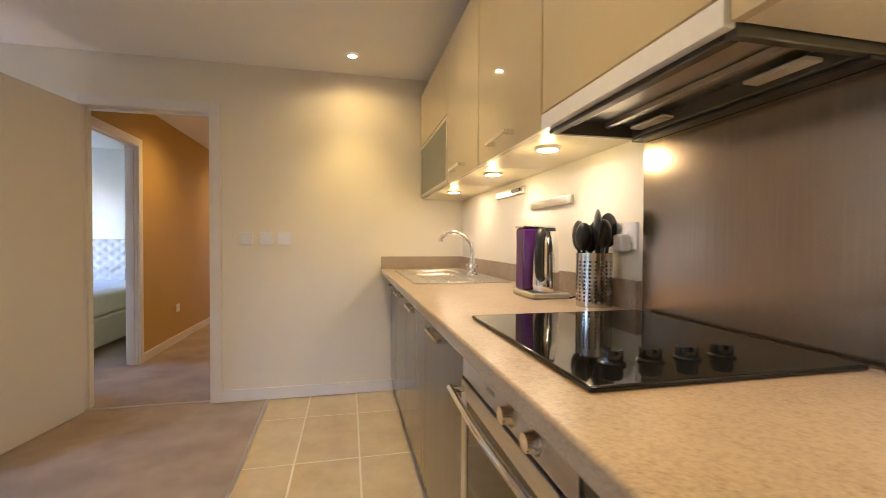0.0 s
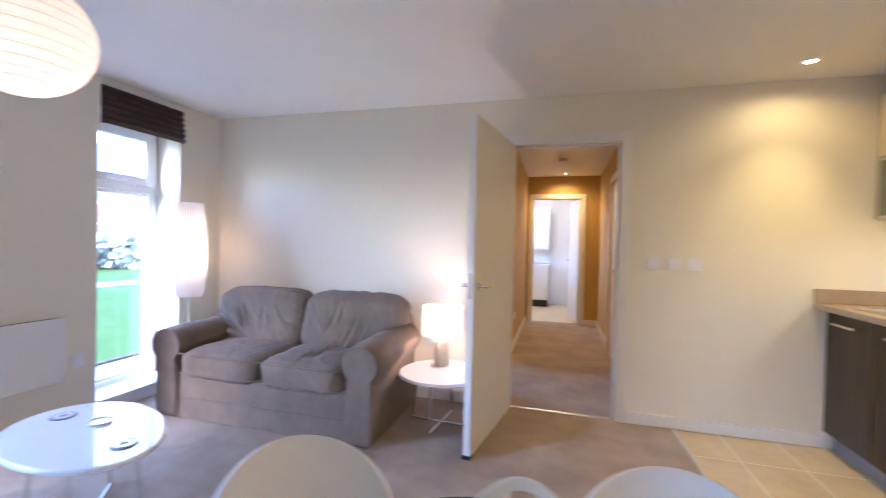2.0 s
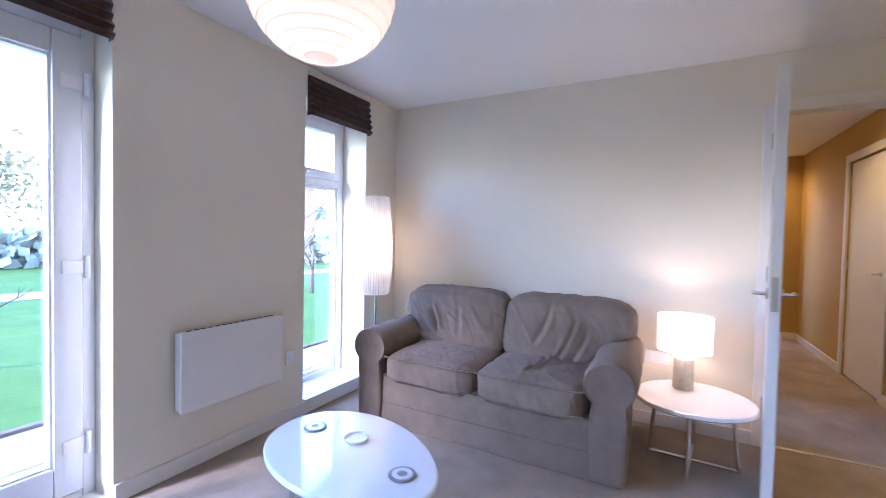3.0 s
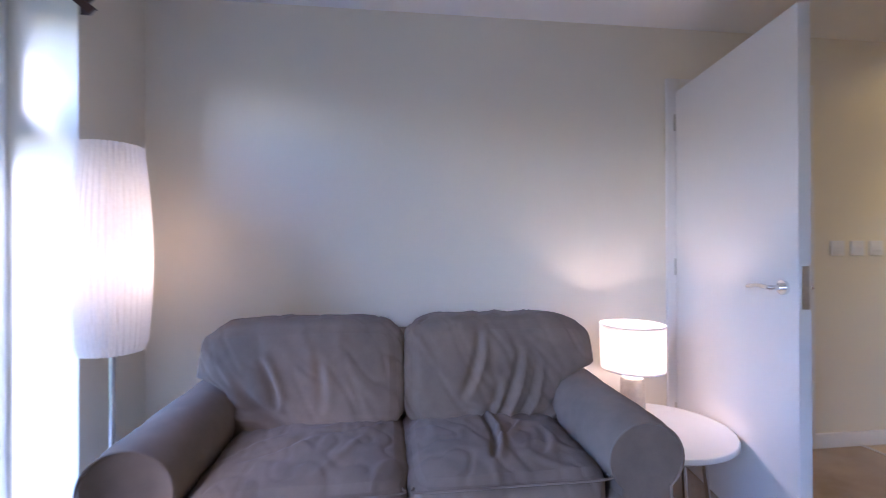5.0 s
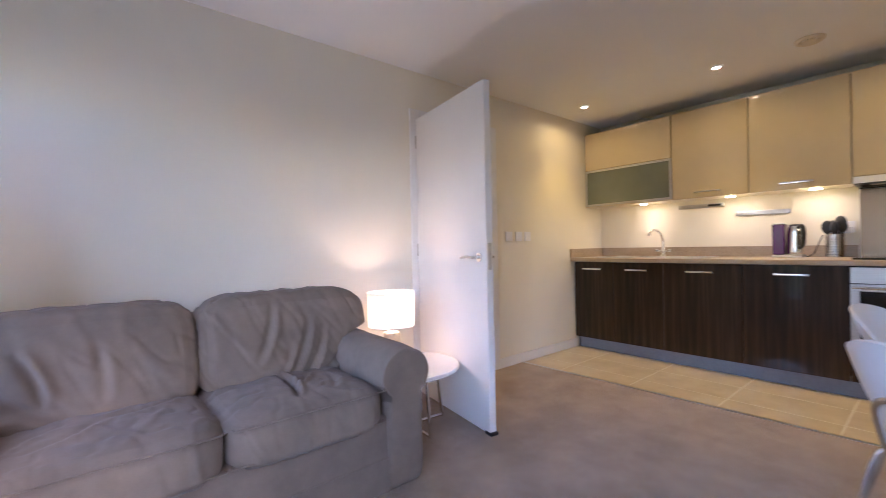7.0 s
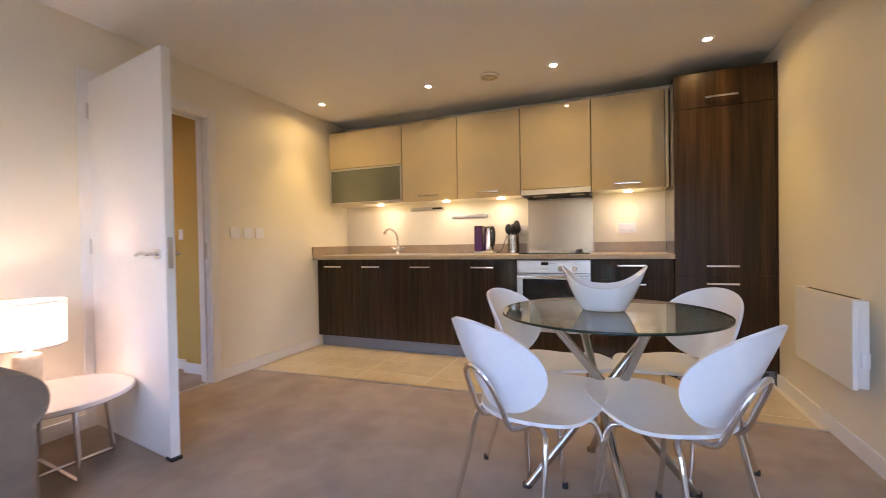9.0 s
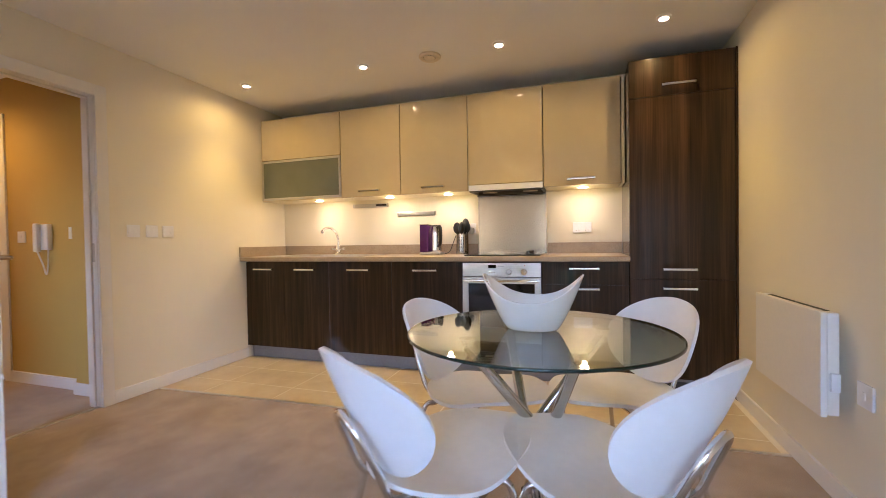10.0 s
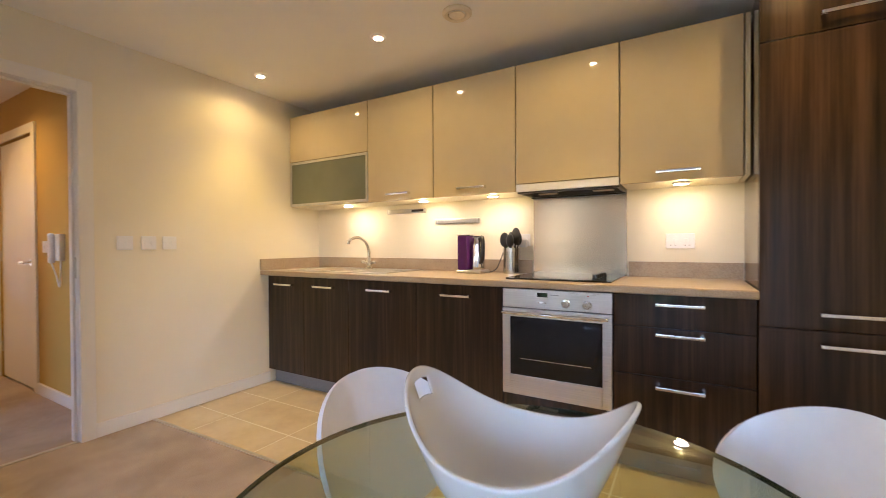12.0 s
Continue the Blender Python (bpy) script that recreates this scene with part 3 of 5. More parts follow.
def roman_blind(y0, y1, z0, z1, seed):
    """A drawn-up roman blind: a stack of soft folds hanging from a head batten."""
    root = thing("roman_blind", (WALL_W + 0.03, (y0 + y1) / 2, z0), "dark brown striped roman blind, drawn up in folds", "blind", "window blinds")
    rng = random.Random(seed)
    rows, folds = [], 6
    for k in range(folds * 8 + 1):
        f = k / 8
        z = z1 - (z1 - z0) * k / (folds * 8)
        u = f - math.floor(f)
        bulge = 0.014 + 0.022 * math.sin(math.pi * u) ** 0.7 * (0.6 + 0.09 * f) + 0.004 * f
        rows.append((z - 0.010 * math.sin(2 * math.pi * u), bulge))
    bm = bmesh.new()
    n = 40
    grid = []
    for i, (z, d) in enumerate(rows):
        line = []
        for j in range(n + 1):
            y = y0 + (y1 - y0) * j / n
            wob = 0.006 * noise.noise(Vector((y * 5, i * 0.21, seed))) + 0.004 * math.sin(j / n * math.pi)
            line.append(bm.verts.new((WALL_W + 0.004 + d + wob, y, z + 0.006 * noise.noise(Vector((y * 3, seed, i * 0.12))))))
        grid.append(line)
    back = [[bm.verts.new((WALL_W + 0.003, v.co.y, v.co.z)) for v in (line[0], line[-1])] for line in grid]
    for a, c in zip(grid, grid[1:]):
        for j in range(n):
            bm.faces.new((a[j], a[j + 1], c[j + 1], c[j]))
    for (a, c), (ba, bc) in zip(zip(grid, grid[1:]), zip(back, back[1:])):
        bm.faces.new((a[0], c[0], bc[0], ba[0]))
        bm.faces.new((a[-1], ba[1], bc[1], c[-1]))
    part("folds", bm, "blind_cloth", root, smooth=True)
    part("head_batten", box(WALL_W + 0.002, WALL_W + 0.028, y0 + 0.005, y1 - 0.005, z1, z1 + 0.028, 0.003), "white_gloss", root, "white head batten")
    return root


roman_blind(FD[0] - 0.02, 1.085, 2.03, 2.285, 3)
roman_blind(2.215, 2.85, 2.02, 2.285, 8)

# ---------------------------------------------------------------- hall door and its ironmongery
def lever(at, out, along, parent, side):
    """A lever handle on a round rose; out: unit way off the door, along: way that the lever points."""
    o, a, p = Vector(out), Vector(along), Vector(at)
    bm = tube([p, p + o * 0.010], 0.026, 20)
    tube([p + o * 0.008, p + o * 0.045, p + o * 0.052 + a * 0.012, p + o * 0.052 + a * 0.06 + Vector((0, 0, 0.004)), p + o * 0.048 + a * 0.115 - Vector((0, 0, 0.004)), p + o * 0.044 + a * 0.128 - Vector((0, 0, 0.006))],
         0.0095, 10, 5, 0.008, bm=bm)
    return part("lever_handle", bm, "chrome", parent, "chrome lever handle", local=True)


def door_leaf(name, hinge, angle, width, height, label, hinges=True):
    """A flush leaf; local x runs from the hinge to the free edge, local y is its thickness."""
    root = structure_root(name, (hinge[0], hinge[1], 0.0), label, "door")
    root.matrix_basis = pose(hinge[0], hinge[1], 0.0, 0, 0, angle)
    part("leaf", box(0.004, width, -0.022, 0.022, 0.012, height, 0.003), "door_paint", root, local=True)
    for side in (-1, 1):
        lever((width - 0.065, 0.022 * side, 1.0), (0, side, 0), (-1, 0, 0), root, side)
    part("latch_plate", box(width - 0.001, width + 0.0015, -0.012, 0.012, 0.93, 1.08, 0.001), "brass_plate", root, "steel latch plate", local=True)
    for z in (0.22, 1.0, 1.78) if hinges else ():
        hb = lathe([(0, 0), (0.007, 0), (0.007, 0.09), (0, 0.09)], (0.0, -0.024, z), 10)
        part("hinge", hb, "brass_plate", root, "steel hinge", local=True)
    return root


dl = door_leaf("door_1", (-1.602, 3.250), -99.5, 0.835, 1.99, "white flush hall door standing wide open")
part("door_shoe", box(0.79, 0.85, -0.026, 0.026, 0.002, 0.022, 0.004), "rubber_black", dl, "black rubber door stop", local=True)
door_leaf("door_2", (HALL_E + 0.03, 5.41), -90, 0.78, 1.985, "closed white flush door in the hall wall")
door_leaf("door_3", (-0.94, HALL_N + 0.03), 100, 0.72, 1.985, "white flush door standing open at the end of the hall")
structure("strike_plate", box(DOOR[1] - 0.002, DOOR[1] + 0.001, WALL_N + 0.025, WALL_N + 0.05, 0.94, 1.06, 0.0005), "brass_plate", "steel strike plate in the door lining", "plate")

# ---------------------------------------------------------------- kitchen units
KX = 0.39           # face of base and tall doors
UX = 0.612          # face of wall-unit doors
TOP = 0.922         # top of the worktop
UP0, UP1 = 1.45, 2.215


def bar_handle(x, y0, y1, z, parent, drop=True):
    """A flat D-shaped bow handle lying along y, standing off a face at x."""
    bm = box(x - 0.038, x - 0.029, y1, y0, z - 0.0075, z + 0.0075, 0.003)
    for y in (y0 - 0.009, y1 + 0.009):
        box(x - 0.031, x, y - 0.009, y + 0.009, z - 0.0085, z + 0.0085, 0.002, bm=bm)
    return part("handle", bm, "chrome", parent, "brushed chrome bow handle")


def base_unit(y_hi, y_lo, fronts, label, name="base_cabinet"):
    """Carcass with lacquered fronts; fronts: (z0, z1, handle z or None)."""
    root = thing(name, (0.66, (y_hi + y_lo) / 2, 0.0), label, "cabinet", "kitchen base cabinets")
    part("carcass", box(KX + 0.022, WALL_E - 0.02, y_lo + 0.001, y_hi - 0.001, 0.13, 0.882, 0.001, 1), "wenge", root)
    for z0, z1, hz in fronts:
        d_ = part("door" if len(fronts) == 1 else "drawer_front", box(KX, KX + 0.02, y_lo + 0.0018, y_hi - 0.0018, z0, z1, 0.0018), "wenge", root)
        ym = (y_hi + y_lo) / 2
        w = 0.1 if y_hi - y_lo > 0.3 else 0.08
        bar_handle(KX, ym + w, ym - w, hz, d_)
    for x in (KX + 0.08, WALL_E - 0.08):
        for y in (y_hi - 0.05, y_lo + 0.05):
            part("foot", lathe([(0, 0), (0.02, 0), (0.016, 0.13), (0, 0.13)], (x, y, 0), 10), "plastic_black", root)
    return root


DOORZ = (0.115, 0.878, 0.812)
base_unit(3.262, 2.845, [DOORZ], "dark walnut gloss cabinet under the sink")
base_unit(2.845, 2.386, [DOORZ], "dark walnut gloss cabinet under the drainer")
base_unit(2.386, 1.800, [DOORZ], "dark walnut gloss base cabinet with one door")
base_unit(1.800, 1.206, [DOORZ], "dark walnut gloss base cabinet beside the oven")
base_unit(0.614, 0.034, [(0.722, 0.878, 0.832), (0.488, 0.718, 0.690), (0.115, 0.484, 0.440)], "dark walnut gloss cabinet with three drawers", "drawer_cabinet")

tall = thing("tall_cabinet", (0.66, -0.28, 0.0), "tall dark walnut gloss larder cabinet with built-in fridge", "cabinet")
part("carcass", box(KX + 0.022, WALL_E - 0.003, -0.585, 0.03, 0.10, 2.226, 0.001, 1), "wenge", tall)
part("end_panel", box(KX - 0.002, WALL_E - 0.003, -0.598, -0.5865, 0.0, 2.226, 0.001, 1), "wenge", tall)
for z0, z1, hz in ((0.115, 0.762, 0.705), (0.766, 1.968, 0.831), (1.972, 2.222, 2.032)):
    d_ = part("door", box(KX, KX + 0.02, -0.582, 0.029, z0, z1, 0.0018), "wenge", tall)
    bar_handle(KX, -0.166, -0.366, hz, d_)
part("plinth_vent", box(KX + 0.045, KX + 0.055, -0.55, -0.05, 0.03, 0.075, 0.002), "plastic_black", tall, "black slotted vent")
structure("plinth", slabs((KX + 0.055, KX + 0.072, 0.0, 3.25, 0.001, 0.112), (KX + 0.055, KX + 0.072, -0.598, -0.002, 0.001, 0.098)), "plinth_grey", "grey metal-faced kitchen plinth", "plinth")

# worktop with a rounded front edge, upstands
bm = box(0.318, WALL_E - 0.002, 0.034, WALL_N - 0.001, TOP - 0.038, TOP, 0.007, 3)
single("worktop", bm, "worktop", "beige speckled laminate kitchen worktop", "worktop", at=(0.63, 1.65, TOP - 0.038))
single("upstand", slabs((WALL_E - 0.019, WALL_E - 0.001, 1.212, WALL_N - 0.022, TOP, 1.013), (WALL_E - 0.019, WALL_E - 0.001, 0.034, 0.606, TOP, 1.013)), "worktop", "beige laminate upstand along the kitchen wall", "upstand", at=(0.935, 1.65, TOP))
single("upstand", box(0.318, WALL_E - 0.001, WALL_N - 0.02, WALL_N - 0.001, TOP, 1.013, 0.002), "worktop", "beige laminate upstand on the side wall", "upstand", at=(0.63, 3.26, TOP))
single("splashback", box(WALL_E - 0.006, WALL_E - 0.001, 0.617, 1.203, TOP + 0.001, 1.452, 0.001, 1), "steel_upright", "brushed stainless steel splashback behind the hob", "splashback", at=(0.94, 0.91, TOP))


def wall_unit(y_hi, y_lo, label, lamp=None, kind="door", z0=UP0):
    root = thing("wall_cabinet", (0.78, (y_hi + y_lo) / 2, z0), label, "cabinet", "kitchen wall cabinets")
    part("carcass", box(UX + 0.022, WALL_E - 0.001, y_lo + 0.001, y_hi - 0.001, z0 + 0.012, UP1 - 0.002, 0.001, 1), "cream_carcass", root)
    part("bottom_panel", box(UX + 0.022, WALL_E - 0.001, y_lo + 0.001, y_hi - 0.001, z0 - 0.004, z0 + 0.010, 0.001, 1), "cream_carcass", root)
    if kind == "glass":
        part("door", box(UX, UX + 0.02, y_lo + 0.002, y_hi - 0.012, 1.832, UP1, 0.002), "cream_gloss", root)
        g = part("flap", frame_bars(UX, UX + 0.02, y_lo + 0.002, y_hi - 0.012, z0 + 0.005, 1.827, 0.019, bevel=0.002), "alu", root, "aluminium flap frame")
        part("pane", box(UX + 0.005, UX + 0.015, y_lo + 0.02, y_hi - 0.03, z0 + 0.022, 1.809), "frosted", g, "frosted green glass")
    else:
        d_ = part("door", box(UX, UX + 0.02, y_lo + 0.002, y_hi - 0.002, z0 + 0.002 if kind == "hood" else UP0 - 0.006, UP1, 0.002), "cream_gloss", root)
        if kind == "door":
            ym = (y_hi + y_lo) / 2
            bar_handle(UX, ym + 0.1, ym - 0.1, 1.49, d_)
    return root


wall_unit(3.266, 2.389, "gloss cream wall cabinet with a frosted glass flap", kind="glass")
wall_unit(2.386, 1.806, "gloss cream wall cabinet with one door")
wall_unit(1.803, 1.210, "gloss cream wall cabinet with one door")
wall_unit(1.207, 0.615, "gloss cream cabinet housing the cooker hood", kind="hood", z0=1.488)
wall_unit(0.612, 0.062, "gloss cream wall cabinet next to the larder")
single("filler_panel", box(UX + 0.002, WALL_E - 0.002, 0.036, 0.058, UP0 - 0.004, UP1, 0.002), "cream_carcass", "cream filler panel beside the larder", "panel", at=(0.78, 0.047, UP0))

# cooker hood: visor, box, grease filter, lamps
hood = thing("cooker_hood", (0.77, 0.911, 1.44), "slim built-in cooker hood with white visor and steel underside", "cooker hood")
part("visor", box(UX - 0.003, UX + 0.018, 0.618, 1.204, 1.441, 1.484, 0.0015), "plastic_white", hood, "white visor strip")
for q in ((UX + 0.021, WALL_E - 0.003, 0.618, 0.636, 1.432, 1.486), (UX + 0.021, WALL_E - 0.003, 1.186, 1.204, 1.432, 1.486), (WALL_E - 0.06, WALL_E - 0.003, 0.636, 1.186, 1.432, 1.486), (UX + 0.021, UX + 0.045, 0.636, 1.186, 1.432, 1.486)):
    part("housing_rail", box(*q, 0.002, 1), "hood_grey", hood)
part("filter_plate", box(UX + 0.045, WALL_E - 0.06, 0.637, 1.185, 1.468, 1.478), "steel", hood, "grey steel filter plate")
for k in range(2):
    part("grille", box(0.68 + k * 0.11, 0.70 + k * 0.11, 0.645, 1.178, 1.452, 1.467, 0.003), "steel", hood)
for y in (0.74, 1.08):
    part("lamp_cover", box(0.845, 0.882, y - 0.06, y + 0.06, 1.443, 1.451, 0.002), "cream_carcass", hood, "cream lamp cover")
part("rear_lip", box(WALL_E - 0.05, WALL_E - 0.008, 0.62, 1.202, 1.424, 1.4315, 0.002), "plastic_black", hood)

# oven
oven = thing("oven", (0.66, 0.911, 0.10), "built-in stainless steel electric oven with black glass door", "oven")
part("body", box(KX + 0.022, WALL_E - 0.04, 0.622, 1.2, 0.13, 0.868, 0.001, 1), "dark_recess", oven)
part("control_panel", box(KX - 0.004, KX + 0.02, 0.618, 1.203, 0.768, 0.872, 0.003), "steel", oven)
d_ = part("door", frame_bars(KX - 0.008, KX + 0.02, 0.618, 1.203, 0.282, 0.763, 0.046, bevel=0.003, wb=0.11), "steel", oven, "stainless steel door frame")
part("window", box(KX - 0.004, KX + 0.01, 0.66, 1.161, 0.39, 0.72, 0.002), "oven_black", d_, "black glass window")
hb = tube([(KX - 0.042, 0.63, 0.742), (KX - 0.05, 0.91, 0.742), (KX - 0.042, 1.191, 0.742)], 0.009, 12, 8)
for y in (0.645, 1.176):
    box(KX - 0.045, KX - 0.008, y - 0.008, y + 0.008, 0.734, 0.750, 0.003, bm=hb)
part("door_handle", hb, "chrome", d_, "curved steel door handle")
part("lower_panel", box(KX + 0.006, KX + 0.02, 0.618, 1.203, 0.115, 0.278, 0.002), "wenge", oven, "dark walnut filler panel")
for k, z in enumerate((0.485,)):
    part("oven_rack", tube([(KX - 0.0046, 0.72, z), (KX - 0.0046, 1.1, z)], 0.0016, 6), "chrome", oven)
for y in (0.847, 0.738):
    kb = tube([(KX - 0.004, y, 0.806), (KX - 0.010, y, 0.806)], 0.0235, 24)
    tube([(KX - 0.009, y, 0.806), (KX - 0.030, y, 0.806)], 0.0185, 24, bm=kb, r1=0.016)
    part("knob", kb, "chrome", oven, "steel control knob")
part("display", box(KX - 0.0055, KX, 0.945, 1.003, 0.833, 0.857, 0.001, 1), "oven_black", oven, "black clock display")
for y in (0.993, 0.975, 0.957):
    part("button", box(KX - 0.007, KX - 0.003, y - 0.006, y + 0.006, 0.799, 0.808, 0.002), "chrome", oven)
part("maker_mark", box(KX - 0.0052, KX - 0.003, 0.885, 0.93, 0.845, 0.849), "marker_grey", oven)
part("indicator", box(KX - 0.0056, KX - 0.003, 0.730, 0.738, 0.849, 0.854), "marker_red", oven)

# hob
hob = thing("hob", (0.66, 0.91, TOP), "black ceramic glass hob with four round knobs", "hob")
part("glass_plate", box(0.408, 0.918, 0.625, 1.195, TOP + 0.0005, TOP + 0.010, 0.004, 3), "hob_black", hob)
for k in range(4):
    x = 0.505 + 0.072 * k
    part("knob", lathe([(0, 0), (0.022, 0), (0.022, 0.003), (0.018, 0.006), (0.0175, 0.021), (0.0155, 0.024), (0, 0.024)], (x, 0.718, TOP + 0.010), 24), "oven_black", hob)

# inset sink: rim, bowls, drainer, tap
sink = thing("sink", (0.63, 2.57, TOP), "stainless steel inset sink with drainer", "sink")
Z = TOP + 0.001
bm = bmesh.new()
SX0, SX1, SY0, SY1 = 0.395, 0.885, 2.10, 3.04
holes = [(0.44, 0.78, 2.68, 2.99), (0.47, 0.70, 2.51, 2.645)]
xs = sorted({SX0, SX1, 0.44, 0.47, 0.70, 0.78})
ys = sorted({SY0, SY1, 2.51, 2.645, 2.68, 2.99})
for a, c in zip(xs, xs[1:]):
    for e_, f_ in zip(ys, ys[1:]):
        if not any(h[0] <= a and c <= h[1] and h[2] <= e_ and f_ <= h[3] for h in holes):
            box(a, c, e_, f_, Z, Z + 0.005, bm=bm)
bmesh.ops.remove_doubles(bm, verts=bm.verts, dist=1e-5)
part("rim", bm, "steel", sink, smooth=None)
for h in holes:
    bw = bmesh.new()
    ring0 = [bw.verts.new((x, y, Z + 0.007)) for x, y in ((h[0], h[2]), (h[1], h[2]), (h[1], h[3]), (h[0], h[3]))]
    ring1 = [bw.verts.new((x, y, Z - 0.02)) for x, y in ((h[0] + .012, h[2] + .012), (h[1] - .012, h[2] + .012), (h[1] - .012, h[3] - .012), (h[0] + .012, h[3] - .012))]
    for k in range(4):
        bw.faces.new((ring0[k], ring0[(k + 1) % 4], ring1[(k + 1) % 4], ring1[k]))
    bw.faces.new(ring1)
    part("bowl", bw, "steel", sink, smooth=None)
for k in range(7):
    part("drainer_rib", box(0.47 + 0.045 * k, 0.482 + 0.045 * k, 2.13, 2.48, Z + 0.004, Z + 0.009, 0.003), "steel", sink)
TPX, TPY, Zt = 0.815, 2.555, Z + 0.005
tap = thing("tap", (TPX, TPY, Zt), "chrome mixer tap with a curved swan neck spout", "tap")
part("base", lathe([(0, 0), (0.034, 0), (0.032, 0.010), (0.022, 0.018), (0.020, 0.030), (0.024, 0.038), (0.024, 0.060), (0.018, 0.072), (0.015, 0.095), (0, 0.095)], (TPX, TPY, Zt), 24), "chrome", tap)
spout = part("spout", tube([(TPX, TPY, Zt + 0.09), (TPX, TPY + 0.002, Zt + 0.15), (TPX - 0.025, TPY + 0.010, Zt + 0.215), (TPX - 0.085, TPY + 0.025, Zt + 0.252), (TPX - 0.15, TPY + 0.040, Zt + 0.246),
                            (TPX - 0.185, TPY + 0.048, Zt + 0.222)], 0.0125, 12, 6), "chrome", tap)
part("nozzle", lathe([(0, 0), (0.015, 0), (0.016, 0.004), (0.016, 0.024), (0, 0.026)], (TPX - 0.187, TPY + 0.049, Zt + 0.200), 18), "chrome", spout)
for dy in (-1, 1):
    lv = part("lever", tube([(TPX, TPY + 0.018 * dy, Zt + 0.048), (TPX - 0.002, TPY + 0.045 * dy, Zt + 0.052)], 0.011, 12), "chrome", tap)
    part("cross_head", lathe([(0, 0), (0.012, 0), (0.021, 0.006), (0.021, 0.018), (0.012, 0.024), (0, 0.024)], (TPX - 0.002, TPY + 0.058 * dy, Zt + 0.042), 8), "chrome", lv)

# filter kettle: purple tank beside a steel jug
kt = thing("kettle", (0.80, 1.610, TOP), "purple and steel box-shaped water boiler on the worktop", "kettle")
part("base", box(0.725, 0.875, 1.500, 1.690, TOP + 0.001, TOP + 0.022, 0.008, 3), "steel", kt, "steel base plate")
part("tank", box(0.735, 0.868, 1.610, 1.687, TOP + 0.022, TOP + 0.262, 0.010, 3), "purple", kt, "deep purple tank")
part("top_cap", box(0.733, 0.870, 1.607, 1.689, TOP + 0.262, TOP + 0.270, 0.003), "chrome", kt)
part("jug", lathe([(0, 0), (0.046, 0), (0.050, 0.02), (0.046, 0.16), (0.040, 0.20), (0.036, 0.222), (0, 0.222)], (0.802, 1.557, TOP + 0.024), 28), "chrome", kt, "polished steel jug")
part("lid", lathe([(0, 0), (0.038, 0), (0.034, 0.012), (0, 0.014)], (0.802, 1.557, TOP + 0.247), 24), "plastic_black", kt, "black lid")
part("handle", tube([(0.775, 1.530, TOP + 0.235), (0.755, 1.505, TOP + 0.245), (0.742, 1.493, TOP + 0.19), (0.748, 1.500, TOP + 0.10), (0.77, 1.525, TOP + 0.075)], 0.015, 10, 5), "plastic_black", kt, "black handle")
single("power_cord", tube([(0.86, 1.540, TOP + 0.008), (0.885, 1.53, TOP + 0.006), (0.87, 1.49, TOP + 0.006), (0.90, 1.46, TOP + 0.03), (0.925, 1.44, TOP + 0.09), (0.93, 1.41, TOP + 0.17)], 0.0035, 8, 6), "plastic_black", "black cord from the boiler to the socket", "cord", at=(0.88, 1.5, TOP + 0.003))

# utensil pot: perforated steel cylinder with black tools
pot = thing("utensil_pot", (0.862, 1.334, TOP), "perforated steel pot full of black kitchen utensils", "utensil pot")
bm = bmesh.new()
R, H, NR, NH = 0.056, 0.172, 60, 28
rings = [[bm.verts.new((0.862 + R * math.cos(2 * math.pi * k / NR), 1.334 + R * math.sin(2 * math.pi * k / NR), TOP + 0.001 + H * i / NH)) for k in range(NR)] for i in range(NH + 1)]
for i in range(NH):
    for k in range(NR):
        if not (3 <= i <= 23 and i % 2 and k % 3 == 1):
            bm.faces.new((rings[i][k], rings[i][(k + 1) % NR], rings[i + 1][(k + 1) % NR], rings[i + 1][k]))
bm.faces.new(rings[0])
cyl = part("cylinder", bm, "steel_bright", pot)
# dark sleeve added for the shade seen through the perforations
part("liner", lathe([(0.05, 0.002), (0.05, H - 0.004), (0.049, H - 0.004), (0.049, 0.002), (0.0, 0.002)], (0.862, 1.334, TOP), 32, False), "dark_recess", pot)
for k, (dx, dy, h, kind) in enumerate(((-0.03, 0.03, 0.245, 0), (0.01, 0.035, 0.235, 1), (0.035, -0.01, 0.262, 2), (-0.01, -0.03, 0.272, 2), (-0.035, -0.005, 0.24, 1), (0.02, 0.01, 0.25, 0), (0.0, -0.04, 0.25, 1))):
    p0 = Vector((0.862 + dx * 0.3, 1.334 + dy * 0.3, TOP + 0.01))
    p1 = Vector((0.862 + dx * 1.2, 1.334 + dy * 1.2, TOP + h - 0.055))
    ut = tube([p0, p1], 0.006, 8)
    head = bmesh.new()
    bmesh.ops.create_uvsphere(head, u_segments=14, v_segments=10, radius=1)
    bmesh.ops.scale(head, vec=((0.014, 0.034, 0.050), (0.026, 0.027, 0.046), (0.012, 0.042, 0.056))[kind], verts=head.verts)
    bmesh.ops.rotate(head, verts=head.verts, cent=(0, 0, 0), matrix=Matrix.Rotation(k * 0.9, 3, "Z"))
    bmesh.ops.translate(head, vec=p1 + Vector((0, 0, 0.04)), verts=head.verts)
    join(ut, head)
    part("utensil", ut, "utensil_green" if k == 1 else "plastic_black", pot, "green utensil" if k == 1 else "")

